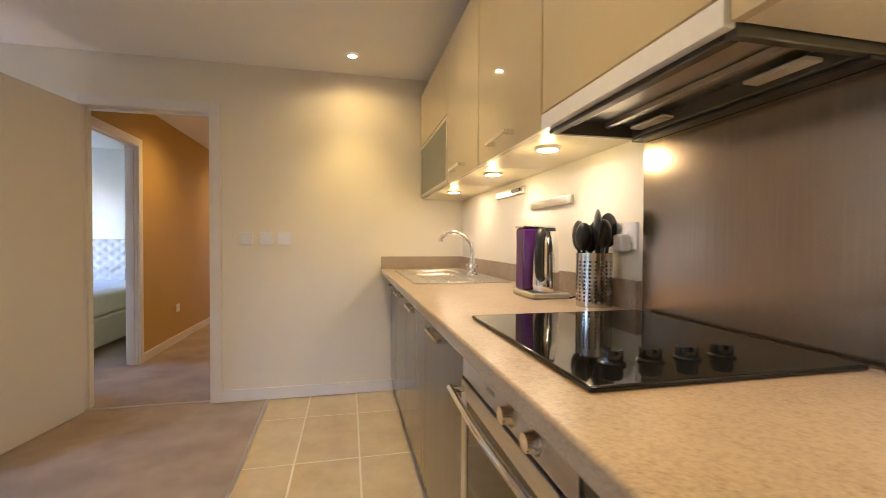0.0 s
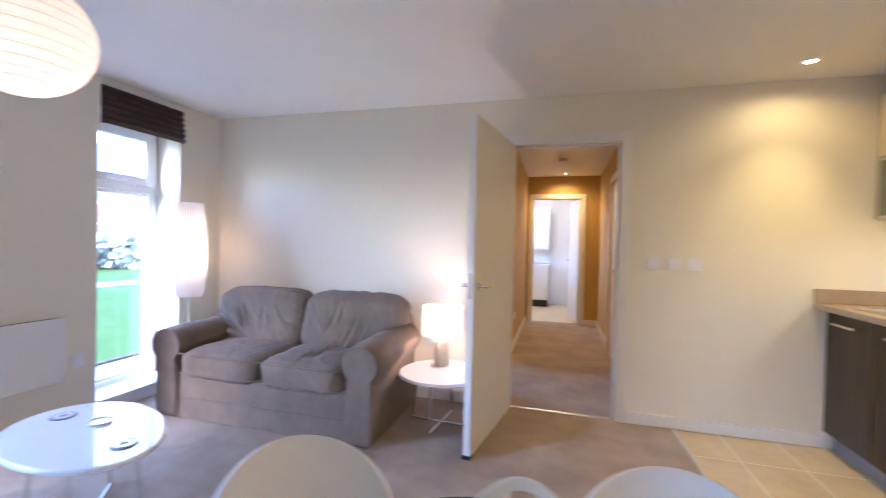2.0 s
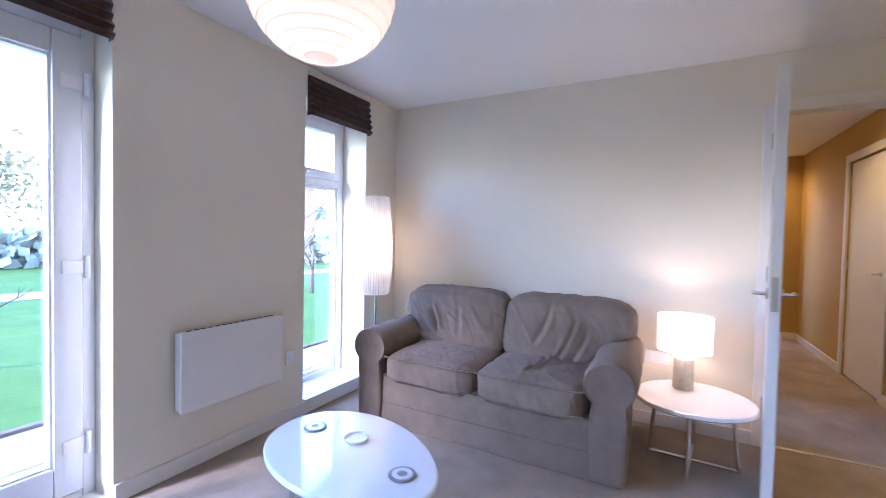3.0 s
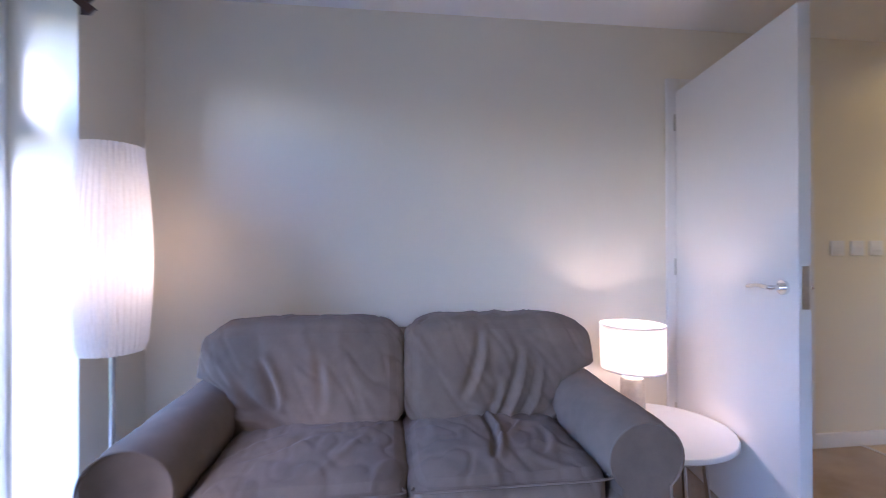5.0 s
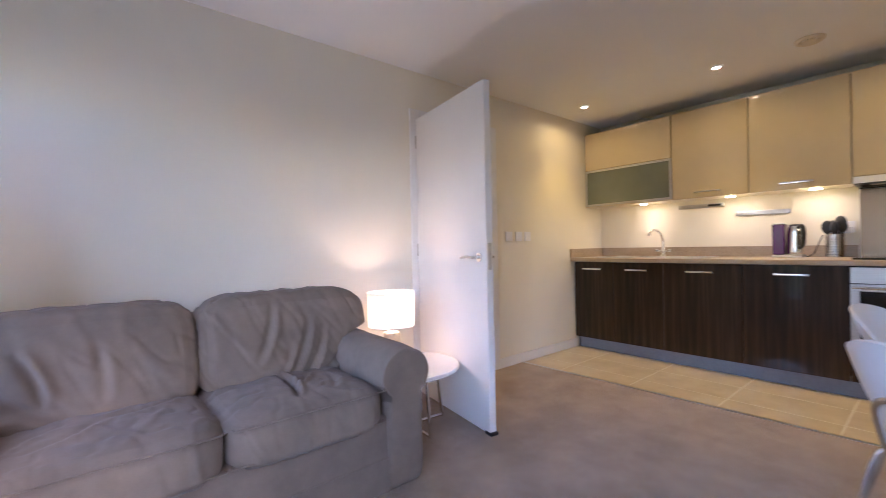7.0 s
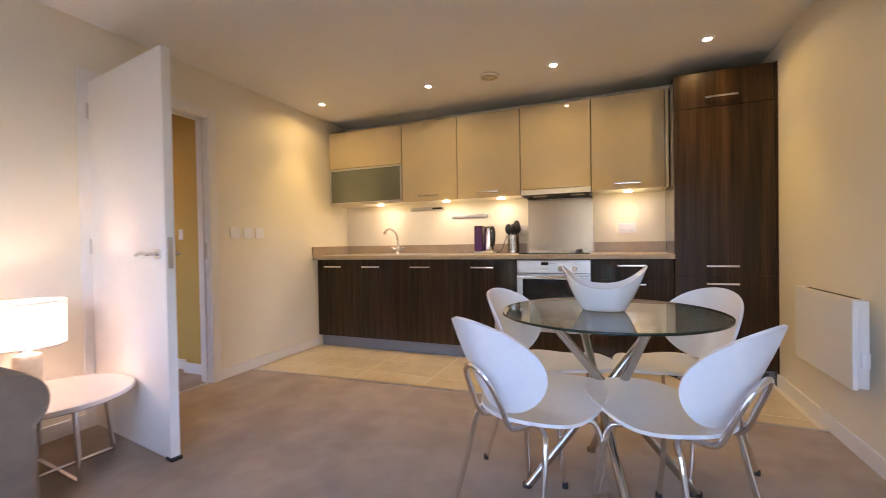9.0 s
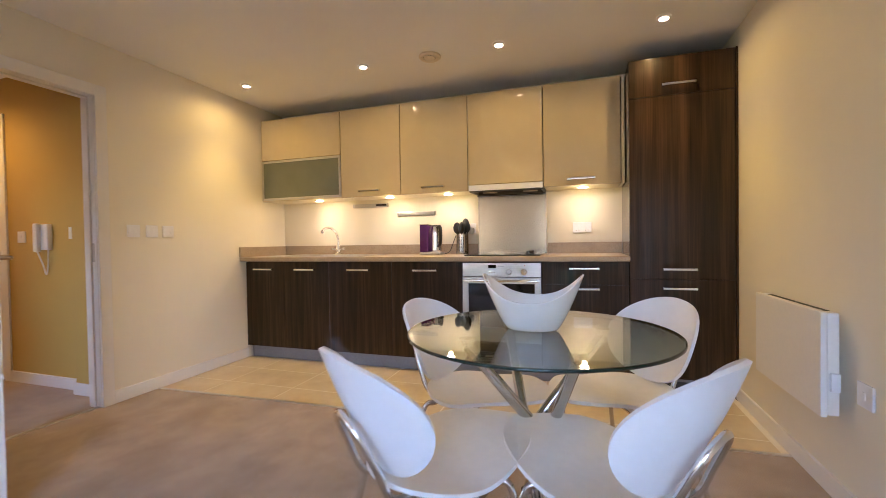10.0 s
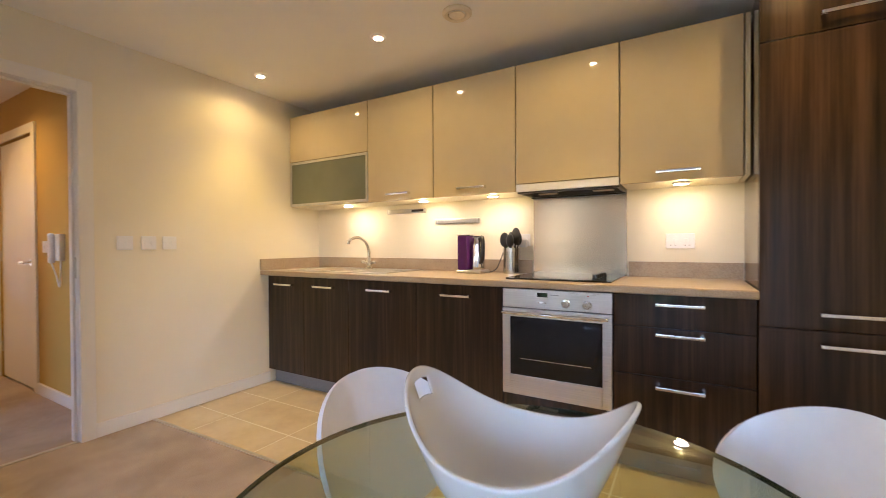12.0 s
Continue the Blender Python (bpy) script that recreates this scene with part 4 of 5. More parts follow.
# wall rails and a knife
for y0, y1, z, lab in ((2.455, 2.075, 1.392, "steel magnetic rail with a knife below the cabinets"), (1.985, 1.605, 1.298, "short steel magnetic knife rail")):
    rl = thing("knife_rail", (0.93, (y0 + y1) / 2, z - 0.02), lab, "rail", "wall rails")
    part("rail", box(WALL_E - 0.018, WALL_E - 0.001, y1, y0, z - 0.018, z + 0.018, 0.004), "steel", rl)
    for y in (y0 - 0.02, y1 + 0.02):
        part("end_cap", box(WALL_E - 0.019, WALL_E - 0.001, y - 0.006, y + 0.006, z - 0.0185, z + 0.0185, 0.003), "alu", rl)
kn = thing("knife", (0.92, 2.25, 1.38), "dark-handled kitchen knife on the rail", "knife")
part("blade", box(WALL_E - 0.021, WALL_E - 0.0185, 2.20, 2.36, 1.385, 1.403, 0.001, 1), "steel", kn)
part("handle", box(WALL_E - 0.028, WALL_E - 0.0185, 2.09, 2.20, 1.384, 1.402, 0.003), "plastic_black", kn, "black handle")


def wall_plate(name, centre, normal, w, h, label, category, switches=1, group=""):
    """A white plate on a wall, with rockers or outlets; normal is one of the four ways."""
    cx, cy, cz = centre
    root = thing(name, (cx, cy, cz - h / 2), label, category, group)
    nx, ny = normal

    def slab(u0, u1, z0, z1, d0, d1, bev):
        if nx:
            a, c = sorted((cx + nx * d0, cx + nx * d1))
            return box(a, c, cy + u0, cy + u1, cz + z0, cz + z1, bev)
        a, c = sorted((cy + ny * d0, cy + ny * d1))
        return box(cx + u0, cx + u1, a, c, cz + z0, cz + z1, bev)
    part("plate", slab(-w / 2, w / 2, -h / 2, h / 2, 0.0005, 0.010, 0.003), "plastic_white", root)
    for k in range(switches):
        u = (k - (switches - 1) / 2) * (w / switches) * 0.85
        part("rocker", slab(u - 0.009, u + 0.009, -0.014, 0.014, 0.010, 0.0135, 0.002), "plastic_white", root)
    return root, slab


for x in (-0.617, -0.486, -0.362):
    wall_plate("light_switch", (x, WALL_N, 1.142), (0, -1), 0.086, 0.086, "white plastic switch plate by the doorway", "switch", 2, "switches by the door")
for y in (0.333, 1.30):
    r_, slab = wall_plate("socket", (WALL_E, y, 1.135 if y < 1 else 1.15), (-1, 0), 0.146, 0.086, "white double socket over the worktop", "socket", 2, "sockets")
    for u in (-0.036, 0.036):
        # no real openings: dark slips on the plate paint the shade of the holes
        for du, dz, w_, h_ in ((0, -0.006, 0.003, 0.008), (-0.011, -0.024, 0.007, 0.003), (0.011, -0.024, 0.007, 0.003)):
            part("pin_hole", slab(u + du - w_ / 2, u + du + w_ / 2, dz - h_ / 2, dz + h_ / 2, 0.0098, 0.0105, 0.0), "dark_recess", r_)
pl = thing("plug", (0.92, 1.265, 1.11), "white plug pushed into the socket", "plug")
part("body", box(WALL_E - 0.05, WALL_E - 0.0138, 1.240, 1.290, 1.10, 1.155, 0.010, 3), "plastic_white", pl)

# ---------------------------------------------------------------- lamps of the ceiling and the cabinets
def lamp(name, kind, at, watts, colour, size=0.03, spot=None, blend=0.6):
    li = bpy.data.lights.new(name, kind)
    li.energy, li.color, li.shadow_soft_size = watts, colour, size
    if kind == "SPOT":
        li.spot_size, li.spot_blend = radians(spot), blend
    ob = new(name, li)
    ob.location = at
    return ob


WARM = (1.0, 0.68, 0.14)


def downlight(x, y, z, group, watts, spot, colour=WARM, spill=0.0):
    root = thing("downlight", (x, y, z - 0.012), "small round white recessed downlight, switched on", "downlight", group)
    part("ring", lathe([(0.026, 0.0), (0.036, 0.001), (0.041, 0.005), (0.042, 0.0115), (0.022, 0.0115), (0.026, 0.0)], (x, y, z - 0.012), 32, False), "plastic_white", root)
    part("lamp_face", lathe([(0, 0.0), (0.022, 0.0), (0.022, 0.003), (0, 0.003)], (x, y, z - 0.0045), 24), "lamp_disc", root, "glowing lamp face")
    lamp("downlight_beam", "SPOT", (x, y, z - 0.02), watts, colour, 0.025, spot, 1.0)
    if spill:
        lamp("downlight_spill", "SPOT", (x, y, z - 0.02), spill, colour, 0.025, 168, 0.6)


for y in (2.944, 1.865, 0.850, -0.136):
    downlight(0.105, y, CEIL, "kitchen ceiling lights", KITCHEN_W, 86, WARM, SPILL_W)
for y in (6.7, 4.6):
    downlight(-1.2, y, CEIL, "hall ceiling lights", HALL_W_LAMP, 150, (1.0, 0.60, 0.13))


def puck(y):
    zb = UP0 - 0.0145
    root = thing("cabinet_light", (0.735, y, zb), "round flush cabinet light shining on the worktop", "cabinet light", "cabinet lights")
    part("body", lathe([(0.033, 0.001), (0.040, 0.0), (0.043, 0.003), (0.043, 0.010), (0.033, 0.010), (0.033, 0.001)], (0.735, y, zb), 28, False), "alu", root)
    part("lamp_face", lathe([(0, 0), (0.0325, 0), (0.0325, 0.003), (0, 0.003)], (0.735, y, zb + 0.003), 24), "lamp_disc", root, "glowing lamp face")
    lamp("cabinet_beam", "POINT", (0.735, y, zb - 0.022), PUCK_W, (1.0, 0.79, 0.25), 0.02)


for y in (2.70, 1.965, 1.415, 0.325):
    puck(y)

vent = thing("ceiling_vent", (0.115, 1.343, CEIL - 0.02), "round cream ceiling extract valve", "vent")
part("flange", lathe([(0.045, 0.012), (0.050, 0.004), (0.066, 0.0), (0.078, 0.010), (0.078, 0.0195), (0.045, 0.0195), (0.045, 0.012)], (0.115, 1.343, CEIL - 0.02), 36, False), "cream_carcass", vent)
part("valve_disc", lathe([(0, 0), (0.036, 0.001), (0.042, 0.006), (0.03, 0.014), (0, 0.0155)], (0.115, 1.343, CEIL - 0.022), 32), "cream_carcass", vent)
sm = thing("smoke_alarm", (-1.24, 5.6, CEIL - 0.04), "round white smoke alarm on the hall ceiling", "smoke alarm")
part("body", lathe([(0, 0), (0.035, 0.002), (0.05, 0.012), (0.055, 0.0395), (0, 0.0395)], (-1.24, 5.6, CEIL - 0.04), 28), "plastic_white", sm)

# ---------------------------------------------------------------- panel heaters
def panel_heater(at, turn, label):
    """Flat electric panel; local x along the wall, local -y into the room, wall at y = 0."""
    root = thing("panel_heater", at, label, "heater", "panel heaters")
    root.matrix_basis = pose(*at, 0, 0, turn)
    w, h = 0.62, 0.40
    part("front_panel", box(-w / 2, w / 2, -0.088, -0.066, 0, h, 0.004), "heater_white", root, local=True)
    part("back_case", box(-w / 2 + 0.004, w / 2 - 0.004, -0.0655, -0.026, 0.006, h - 0.004, 0.006), "heater_white", root, local=True)
    for u in (-0.2, 0.2):
        part("bracket", box(u - 0.02, u + 0.02, -0.026, -0.0005, 0.05, h - 0.05, 0.002), "plastic_white", root, local=True)
    # grille slots as dark strips on the closed top, shade by colour alone
    gr = bmesh.new()
    for k in range(14):
        box(-w / 2 + 0.05 + k * 0.038, -w / 2 + 0.076 + k * 0.038, -0.055, -0.035, h - 0.0038, h - 0.0026, bm=gr)
    part("top_grille", gr, "dark_recess", root, local=True, smooth=None)
    part("control_box", box(w / 2 - 0.0035, w / 2 + 0.012, -0.060, -0.030, 0.10, 0.17, 0.003), "plastic_white", root, "white control box", local=True)
    return root


panel_heater((-0.445, WALL_S, 0.350), 180, "white electric panel heater on the side wall")
panel_heater((WALL_W, 1.655, 0.33), 90, "white electric panel heater between the windows")
wall_plate("spur_switch", (-0.86, WALL_S, 0.475), (0, 1), 0.086, 0.086, "white fused switch beside the heater", "switch", 1)
wall_plate("spur_switch", (WALL_W, 2.085, 0.42), (1, 0), 0.07, 0.086, "white fused switch beside the heater", "switch", 1)

# ---------------------------------------------------------------- sofa
def fold(bm, a, b, width, depth, axis):
    """Presses a crease with a raised lip into the cloth along a line across the face that looks along -axis."""
    i, j = [k for k in range(3) if k != axis]
    a, b = Vector((a[0], a[1])), Vector((b[0], b[1]))
    run = (b - a).length
    t_ = (b - a) / run
    bm.normal_update()
    for v in bm.verts:
        n_ = v.normal[axis]
        if abs(n_) < 0.35 or (axis == 1 and n_ > 0) or (axis == 2 and n_ < 0):
            continue
        p = Vector((v.co[i], v.co[j])) - a
        f = p.dot(t_) / run
        if f < -0.15 or f > 1.15:
            continue
        depth_ = depth * 1.9
        bend = 0.18 * run * f * (1 - f) * 4 * 0.35
        d = (p.x * t_.y - p.y * t_.x - bend) / width
        if abs(d) > 4:
            continue
        k = max(0.0, math.sin(math.pi * min(1, max(0, (f + 0.15) / 1.3)))) ** 0.7
        v.co[axis] += (depth_ * k * (math.exp(-d * d) - 0.85 * math.exp(-(d - 1.7) ** 2))) * (1 if axis == 1 else -1)


def sofa():
    X0, X1, YF, YB = -3.97, -2.26, 2.36, 3.19
    root = thing("sofa", ((X0 + X1) / 2, 2.80, 0.0), "two-seat sofa with rolled arms in creased taupe fabric", "sofa")
    # skirted base: a slip cover that falls to the floor with soft waves
    bm = bmesh.new()
    xa, xb = X0 + 0.07, X1 - 0.07
    path = []
    per = [(xa, YB), (xa, YF), (xb, YF), (xb, YB)]
    for (ax, ay), (bx, by) in zip(per, per[1:]):
        n = max(8, int(math.hypot(bx - ax, by - ay) / 0.03))
        path += [(ax + (bx - ax) * k / n, ay + (by - ay) * k / n) for k in range(n)]
    path.append(per[-1])
    levels = [0.012, 0.06, 0.12, 0.18, 0.24, 0.30, 0.33]
    cx, cy = (xa + xb) / 2, (YF + YB) / 2
    grid = []
    for z in levels:
        row = []
        for i, (x, y) in enumerate(path):
            wave = (0.30 - z) * 0.05 + 0.012 * (1 - z / 0.33) * noise.noise(Vector((x * 5, y * 5, 3.1))) + 0.004 * noise.noise(Vector((x * 22, y * 22, z * 9)))
            d_ = Vector((x - cx, (y - cy) * 1.6, 0)).normalized()
            row.append(bm.verts.new((x + d_.x * wave, y + d_.y * wave, z + (0.004 * noise.noise(Vector((x * 6, y * 6, 0))) if z < 0.02 else 0))))
        grid.append(row)
    for a, c in zip(grid, grid[1:]):
        for k in range(len(path) - 1):
            bm.faces.new((a[k], a[k + 1], c[k + 1], c[k]))
    bm.faces.new(grid[-1])
    part("skirt", bm, "sofa_cloth", root, smooth=True)
    # seam above the skirt
    part("skirt_seam", tube([(xa - 0.004, YF + 0.3, 0.155), (xa - 0.003, YF - 0.013, 0.155), (xb + 0.003, YF - 0.013, 0.155), (xb + 0.004, YF + 0.3, 0.155)], 0.003, 6), "sofa_cloth", root)
    # back frame
    part("back_frame", cushion(X0 + 0.08, X1 - 0.08, 2.98, YB + 0.02, 0.02, 0.765, 4, 0.02, 0.006, 9, 18), "sofa_cloth", root, smooth=True)
    # rolled arms
    for k, (ax, sx) in enumerate(((X0 + 0.125, -1), (X1 - 0.125, 1))):
        am = bmesh.new()
        prof = []
        for j in range(28):
            a = math.radians(-50 + 280 * j / 27)
            prof.append((0.128 * math.cos(a) * (1.0), 0.505 + 0.118 * math.sin(a)))
        prof = [(0.085, 0.30), (0.085, 0.36)] + prof + [(-0.085, 0.36), (-0.085, 0.30)]
        rows = []
        ny = 26
        for i in range(ny + 1):
            f = i / ny
            y = YF - 0.03 + (YB - 0.06 - YF) * f
            end = min(1.0, 0.90 + 0.1 * min(1, f * 14)) if f < 0.08 else 1.0
            rows.append([])
            for j, (px, pz) in enumerate(prof):
                w_ = 0.006 * noise.noise(Vector((px * 9 + k * 5, y * 7, pz * 9))) + 0.003 * noise.noise(Vector((px * 30, y * 22, pz * 30 + k)))
                s_ = end + w_ / 0.13
                rows[-1].append(am.verts.new((ax + px * s_, y, 0.505 + (pz - 0.505) * s_ + 0.015 * f)))
        for a, c in zip(rows, rows[1:]):
            for j in range(len(prof)):
                am.faces.new((a[j], a[(j + 1) % len(prof)], c[(j + 1) % len(prof)], c[j]))
        am.faces.new(rows[0])
        am.faces.new(rows[-1])
        arm = part("arm", am, "sofa_cloth", root, smooth=60)
        pts = [(ax + px * 0.92, YF - 0.031, 0.505 + (pz - 0.505) * 0.92) for px, pz in prof]
        part("piping", tube(pts, 0.0045, 6), "sofa_cloth", arm)
        part("arm_panel", cushion(ax - 0.088, ax + 0.088, YF - 0.028, YF + 0.05, 0.02, 0.40, 6 + k, 0.006, 0.006, 10, 10), "sofa_cloth", root, smooth=True)
    mid = -3.105

    def seat_(a, c, k):
        bm = cushion(a, c, YF - 0.045, 2.98, 0.305, 0.470, 11 + k * 9, 0.05, 0.010, 7, 66, 1.5)
        w, d = c - a, 2.98 - YF
        lines = (((0.46, 0.16), (0.50, 0.62), 0.012, 0.013), ((0.53, 0.34), (0.66, 0.50), 0.012, 0.009), ((0.72, 0.15), (0.80, 0.40), 0.016, 0.006)) if k else \
            (((0.55, 0.5), (0.85, 0.62), 0.016, 0.005), ((0.2, 0.25), (0.45, 0.45), 0.018, 0.005))
        for p, q, wd, dp in lines:
            fold(bm, (a + p[0] * w, YF + p[1] * d), (a + q[0] * w, YF + q[1] * d), wd, dp, 2)
        return bm
    for k, (a, c) in enumerate(((X0 + 0.245, mid - 0.003), (mid + 0.003, X1 - 0.235))):
        sc = part("seat_cushion", seat_(a, c, k), "sofa_cloth", root, smooth=True)
        for z in (0.335, 0.462):
            part("piping", tube([(a + 0.012, YF - 0.02, z), (a + 0.03, YF - 0.047, z), (mid * 0 + (a + c) / 2, YF - 0.052, z + 0.003), (c - 0.03, YF - 0.047, z), (c - 0.012, YF - 0.02, z)], 0.0035, 6, 5), "sofa_cloth", sc)
    for k, (a, c) in enumerate(((X0 + 0.085, mid - 0.006), (mid + 0.006, X1 - 0.045))):
        bm = cushion(a, c, 2.80, 3.02, 0.44, 0.835, 23 + k * 6, 0.055, 0.010, 6, 70, 4.5)
        w = c - a
        lines = (((0.43, 0.06), (0.58, 0.66), 0.015, 0.013), ((0.54, 0.05), (0.67, 0.55), 0.013, 0.011), ((0.29, 0.36), (0.38, 0.92), 0.016, 0.009), ((0.64, 0.08), (0.82, 0.36), 0.015, 0.010),
                 ((0.36, 0.05), (0.47, 0.42), 0.014, 0.007)) if k else \
            (((0.39, 0.30), (0.31, 0.68), 0.015, 0.010), ((0.20, 0.50), (0.44, 0.16), 0.018, 0.008), ((0.60, 0.25), (0.57, 0.70), 0.018, 0.005), ((0.10, 0.42), (0.30, 0.25), 0.015, 0.008))
        for p, q, wd, dp in lines:
            fold(bm, (a + p[0] * w, 0.44 + p[1] * 0.4), (a + q[0] * w, 0.44 + q[1] * 0.4), wd, dp, 1)
        for v in bm.verts:
            lean = (v.co.z - 0.44) / 0.40
            v.co.y += 0.10 * lean - 0.05
            # pinched in between the arms below
            if v.co.z < 0.66:
                g = min(1.0, (0.66 - v.co.z) / 0.06)
                lim = X0 + 0.215 if k == 0 else X1 - 0.215
                if k == 0 and v.co.x < lim:
                    v.co.x += (lim - v.co.x) * 0.92 * g
                if k == 1 and v.co.x > lim:
                    v.co.x -= (v.co.x - lim) * 0.92 * g
        bc = part("back_cushion", bm, "sofa_cloth", root, smooth=True)
        zt = 0.838
        part("piping", tube([(a + 0.06, 2.905, zt - 0.012), (a + 0.14, 2.902, zt + 0.004), ((a + c) / 2, 2.90, zt + 0.012), (c - 0.14, 2.902, zt + 0.004), (c - 0.06, 2.905, zt - 0.012)], 0.004, 6, 8), "sofa_piping", bc)
    return root


sofa()


# ---------------------------------------------------------------- white oval tables on chrome legs
def pebble_table(name, at, a, b, egg, turn, h, label, legs):
    root = thing(name, (at[0], at[1], 0), label, "table")
    root.matrix_basis = pose(at[0], at[1], 0, 0, 0, turn)

    def outline(t, k=1.0):
        r = 1 + egg * math.cos(t)
        return (a * math.cos(t) * k, b * math.sin(t) * r * k)
    bm = bmesh.new()
    n, rows = 72, []
    for inset, z in ((0.03, h - 0.030), (0.010, h - 0.028), (0.0, h - 0.020), (0.0, h - 0.008), (0.004, h - 0.002), (0.012, h)):
        rows.append([bm.verts.new((*(Vector(outline(2 * math.pi * k / n)) * (1 - inset / min(a, b))), z)) for k in range(n)])
    for p, q in zip(rows, rows[1:]):
        for k in range(n):
            bm.faces.new((p[k], p[(k + 1) % n], q[(k + 1) % n], q[k]))
    bm.faces.new(rows[0])
    bm.faces.new(rows[-1])
    part("tabletop", bm, "pebble_white", root, "white lacquered top", local=True, smooth=35)
    feet = []
    for k in range(legs):
        t = 2 * math.pi * (k + 0.5) / legs
        x, y = outline(t, 0.62)
        fx, fy = outline(t, 0.74)
        part("leg", tube([(x, y, h - 0.031), (fx, fy, 0.010)], 0.010, 12), "chrome", root, local=True)
        feet.append((fx, fy))
    half = legs // 2
    for k in range(half):
        p, q = feet[k], feet[k + half]
        part("floor_rail", tube([(p[0], p[1], 0.016 + 0.006 * k), (q[0], q[1], 0.016 + 0.006 * k)], 0.009, 10), "chrome", root, local=True)
    return root


pebble_table("coffee_table", (-3.205, 1.400), 0.415, 0.275, -0.12, -18, 0.40, "white pebble-shaped coffee table on crossed chrome legs", 4)
pebble_table("side_table", (-2.005, 2.835), 0.30, 0.285, 0.04, 40, 0.372, "small round white side table on chrome legs", 4)
for x, y in ((-3.46, 1.47), (-2.94, 1.355)):
    c_ = thing("coaster", (x, y, 0.40), "small round grey patterned coaster", "coaster", "coasters")
    part("disc", lathe([(0, 0.0005), (0.047, 0.0005), (0.049, 0.003), (0.047, 0.006), (0, 0.006)], (x, y, 0.40), 32), "marker_grey", c_)
    part("inlay", lathe([(0.018, 0.0062), (0.036, 0.0062), (0.036, 0.0072), (0.018, 0.0072), (0.018, 0.0062)], (x, y, 0.40), 32, False), "ceramic", c_)
ti = thing("tealight", (-3.24, 1.475, 0.40), "small white tealight dish on the table", "candle")
part("dish", lathe([(0, 0.001), (0.045, 0.001), (0.05, 0.01), (0.048, 0.012), (0.043, 0.005), (0, 0.004)], (-3.24, 1.475, 0.40), 28), "ceramic", ti)

# ---------------------------------------------------------------- lamps of the living room
tl = thing("table_lamp", (-2.05, 2.965, 0.372), "small table lamp with white drum shade, switched on", "table lamp")
part("base", lathe([(0, 0), (0.052, 0.0), (0.054, 0.006), (0.052, 0.165), (0.046, 0.178), (0.012, 0.184), (0.010, 0.205), (0, 0.205)], (-2.05, 2.965, 0.3725), 32), "stone_base", tl, "cream stone base")
sh = part("shade", lathe([(0.138, 0.0), (0.139, 0.0), (0.143, 0.205), (0.142, 0.205), (0.137, 0.001)], (-2.05, 2.965, 0.59), 48, False), "shade_cloth", tl, "white cloth drum shade")
for z, r in ((0.592, 0.1385), (0.793, 0.1425)):
    part("wire_ring", lathe([(r, -0.003), (r + 0.002, 0), (r, 0.003), (r - 0.002, 0), (r, -0.003)], (-2.05, 2.965, z), 40, False), "plastic_white", sh)
part("bulb", lathe([(0, 0), (0.012, 0.004), (0.014, 0.03), (0.028, 0.06), (0.029, 0.075), (0.02, 0.095), (0, 0.102)], (-2.05, 2.965, 0.545), 20), "bulb_glow", tl, "glowing bulb")
for k in range(3):
    a = 2 * math.pi * k / 3
    part("spider", tube([(-2.05 + 0.012 * math.cos(a), 2.965 + 0.012 * math.sin(a), 0.577), (-2.05 + 0.138 * math.cos(a), 2.965 + 0.138 * math.sin(a), 0.593)], 0.0015, 6), "chrome", tl)
lamp("table_lamp_light", "POINT", (-2.05, 2.965, 0.668), TABLE_W, (1.0, 0.70, 0.42), 0.03)
single("lamp_cord", tube([(-2.09, 3.0, 0.378), (-2.12, 3.10, 0.379), (-2.16, 3.17, 0.30), (-2.18, 3.22, 0.15), (-2.2, 3.24, 0.02)], 0.003, 6, 6), "plastic_white", "white lamp cord behind the side table", "cord", at=(-2.2, 3.24, 0.01))
wall_plate("socket", (-2.19, WALL_N, 0.46), (0, -1), 0.146, 0.086, "white double socket behind the sofa", "socket", 2, "sockets")

FLX, FLY = -4.184, 2.835
fl = thing("floor_lamp", (FLX, FLY, 0.0), "tall floor lamp with pleated white cylinder shade, switched on", "floor lamp")
part("foot", lathe([(0, 0), (0.12, 0), (0.124, 0.006), (0.11, 0.014), (0.02, 0.022), (0, 0.022)], (FLX, FLY, 0.006), 40), "chrome", fl)
part("pole", lathe([(0, 0), (0.009, 0), (0.009, 1.2), (0, 1.2)], (FLX, FLY, 0.02), 14), "chrome", fl)
bm = bmesh.new()
NP, prof = 144, []
for k in range(25):
    f = k / 24
    r = 0.098 + 0.026 * math.sin(math.pi * min(1, f * 0.95 + 0.08)) ** 0.9
    prof.append((r * (0.93 if k == 0 else 1), 0.765 + 0.765 * f))
rows = [[bm.verts.new((FLX + (r + 0.0035 * (1 if j % 4 < 2 else -1)) * math.cos(2 * math.pi * j / NP), FLY + (r + 0.0035 * (1 if j % 4 < 2 else -1)) * math.sin(2 * math.pi * j / NP), z)) for j in range(NP)] for r, z in prof]
for a, c in zip(rows, rows[1:]):
    for j in range(NP):
        bm.faces.new((a[j], a[(j + 1) % NP], c[(j + 1) % NP], c[j]))
part("shade", bm, "shade_cloth", fl, "pleated white shade", smooth=None)
for z in (0.98, 1.26):
    part("bulb", lathe([(0, 0), (0.012, 0.004), (0.014, 0.03), (0.028, 0.06), (0.029, 0.075), (0.02, 0.095), (0, 0.102)], (FLX, FLY + 0.035, z), 18), "bulb_glow", fl, "glowing bulb")
    part("lamp_holder", lathe([(0, 0), (0.016, 0), (0.016, 0.04), (0, 0.04)], (FLX, FLY + 0.035, z - 0.04), 16), "plastic_white", fl)
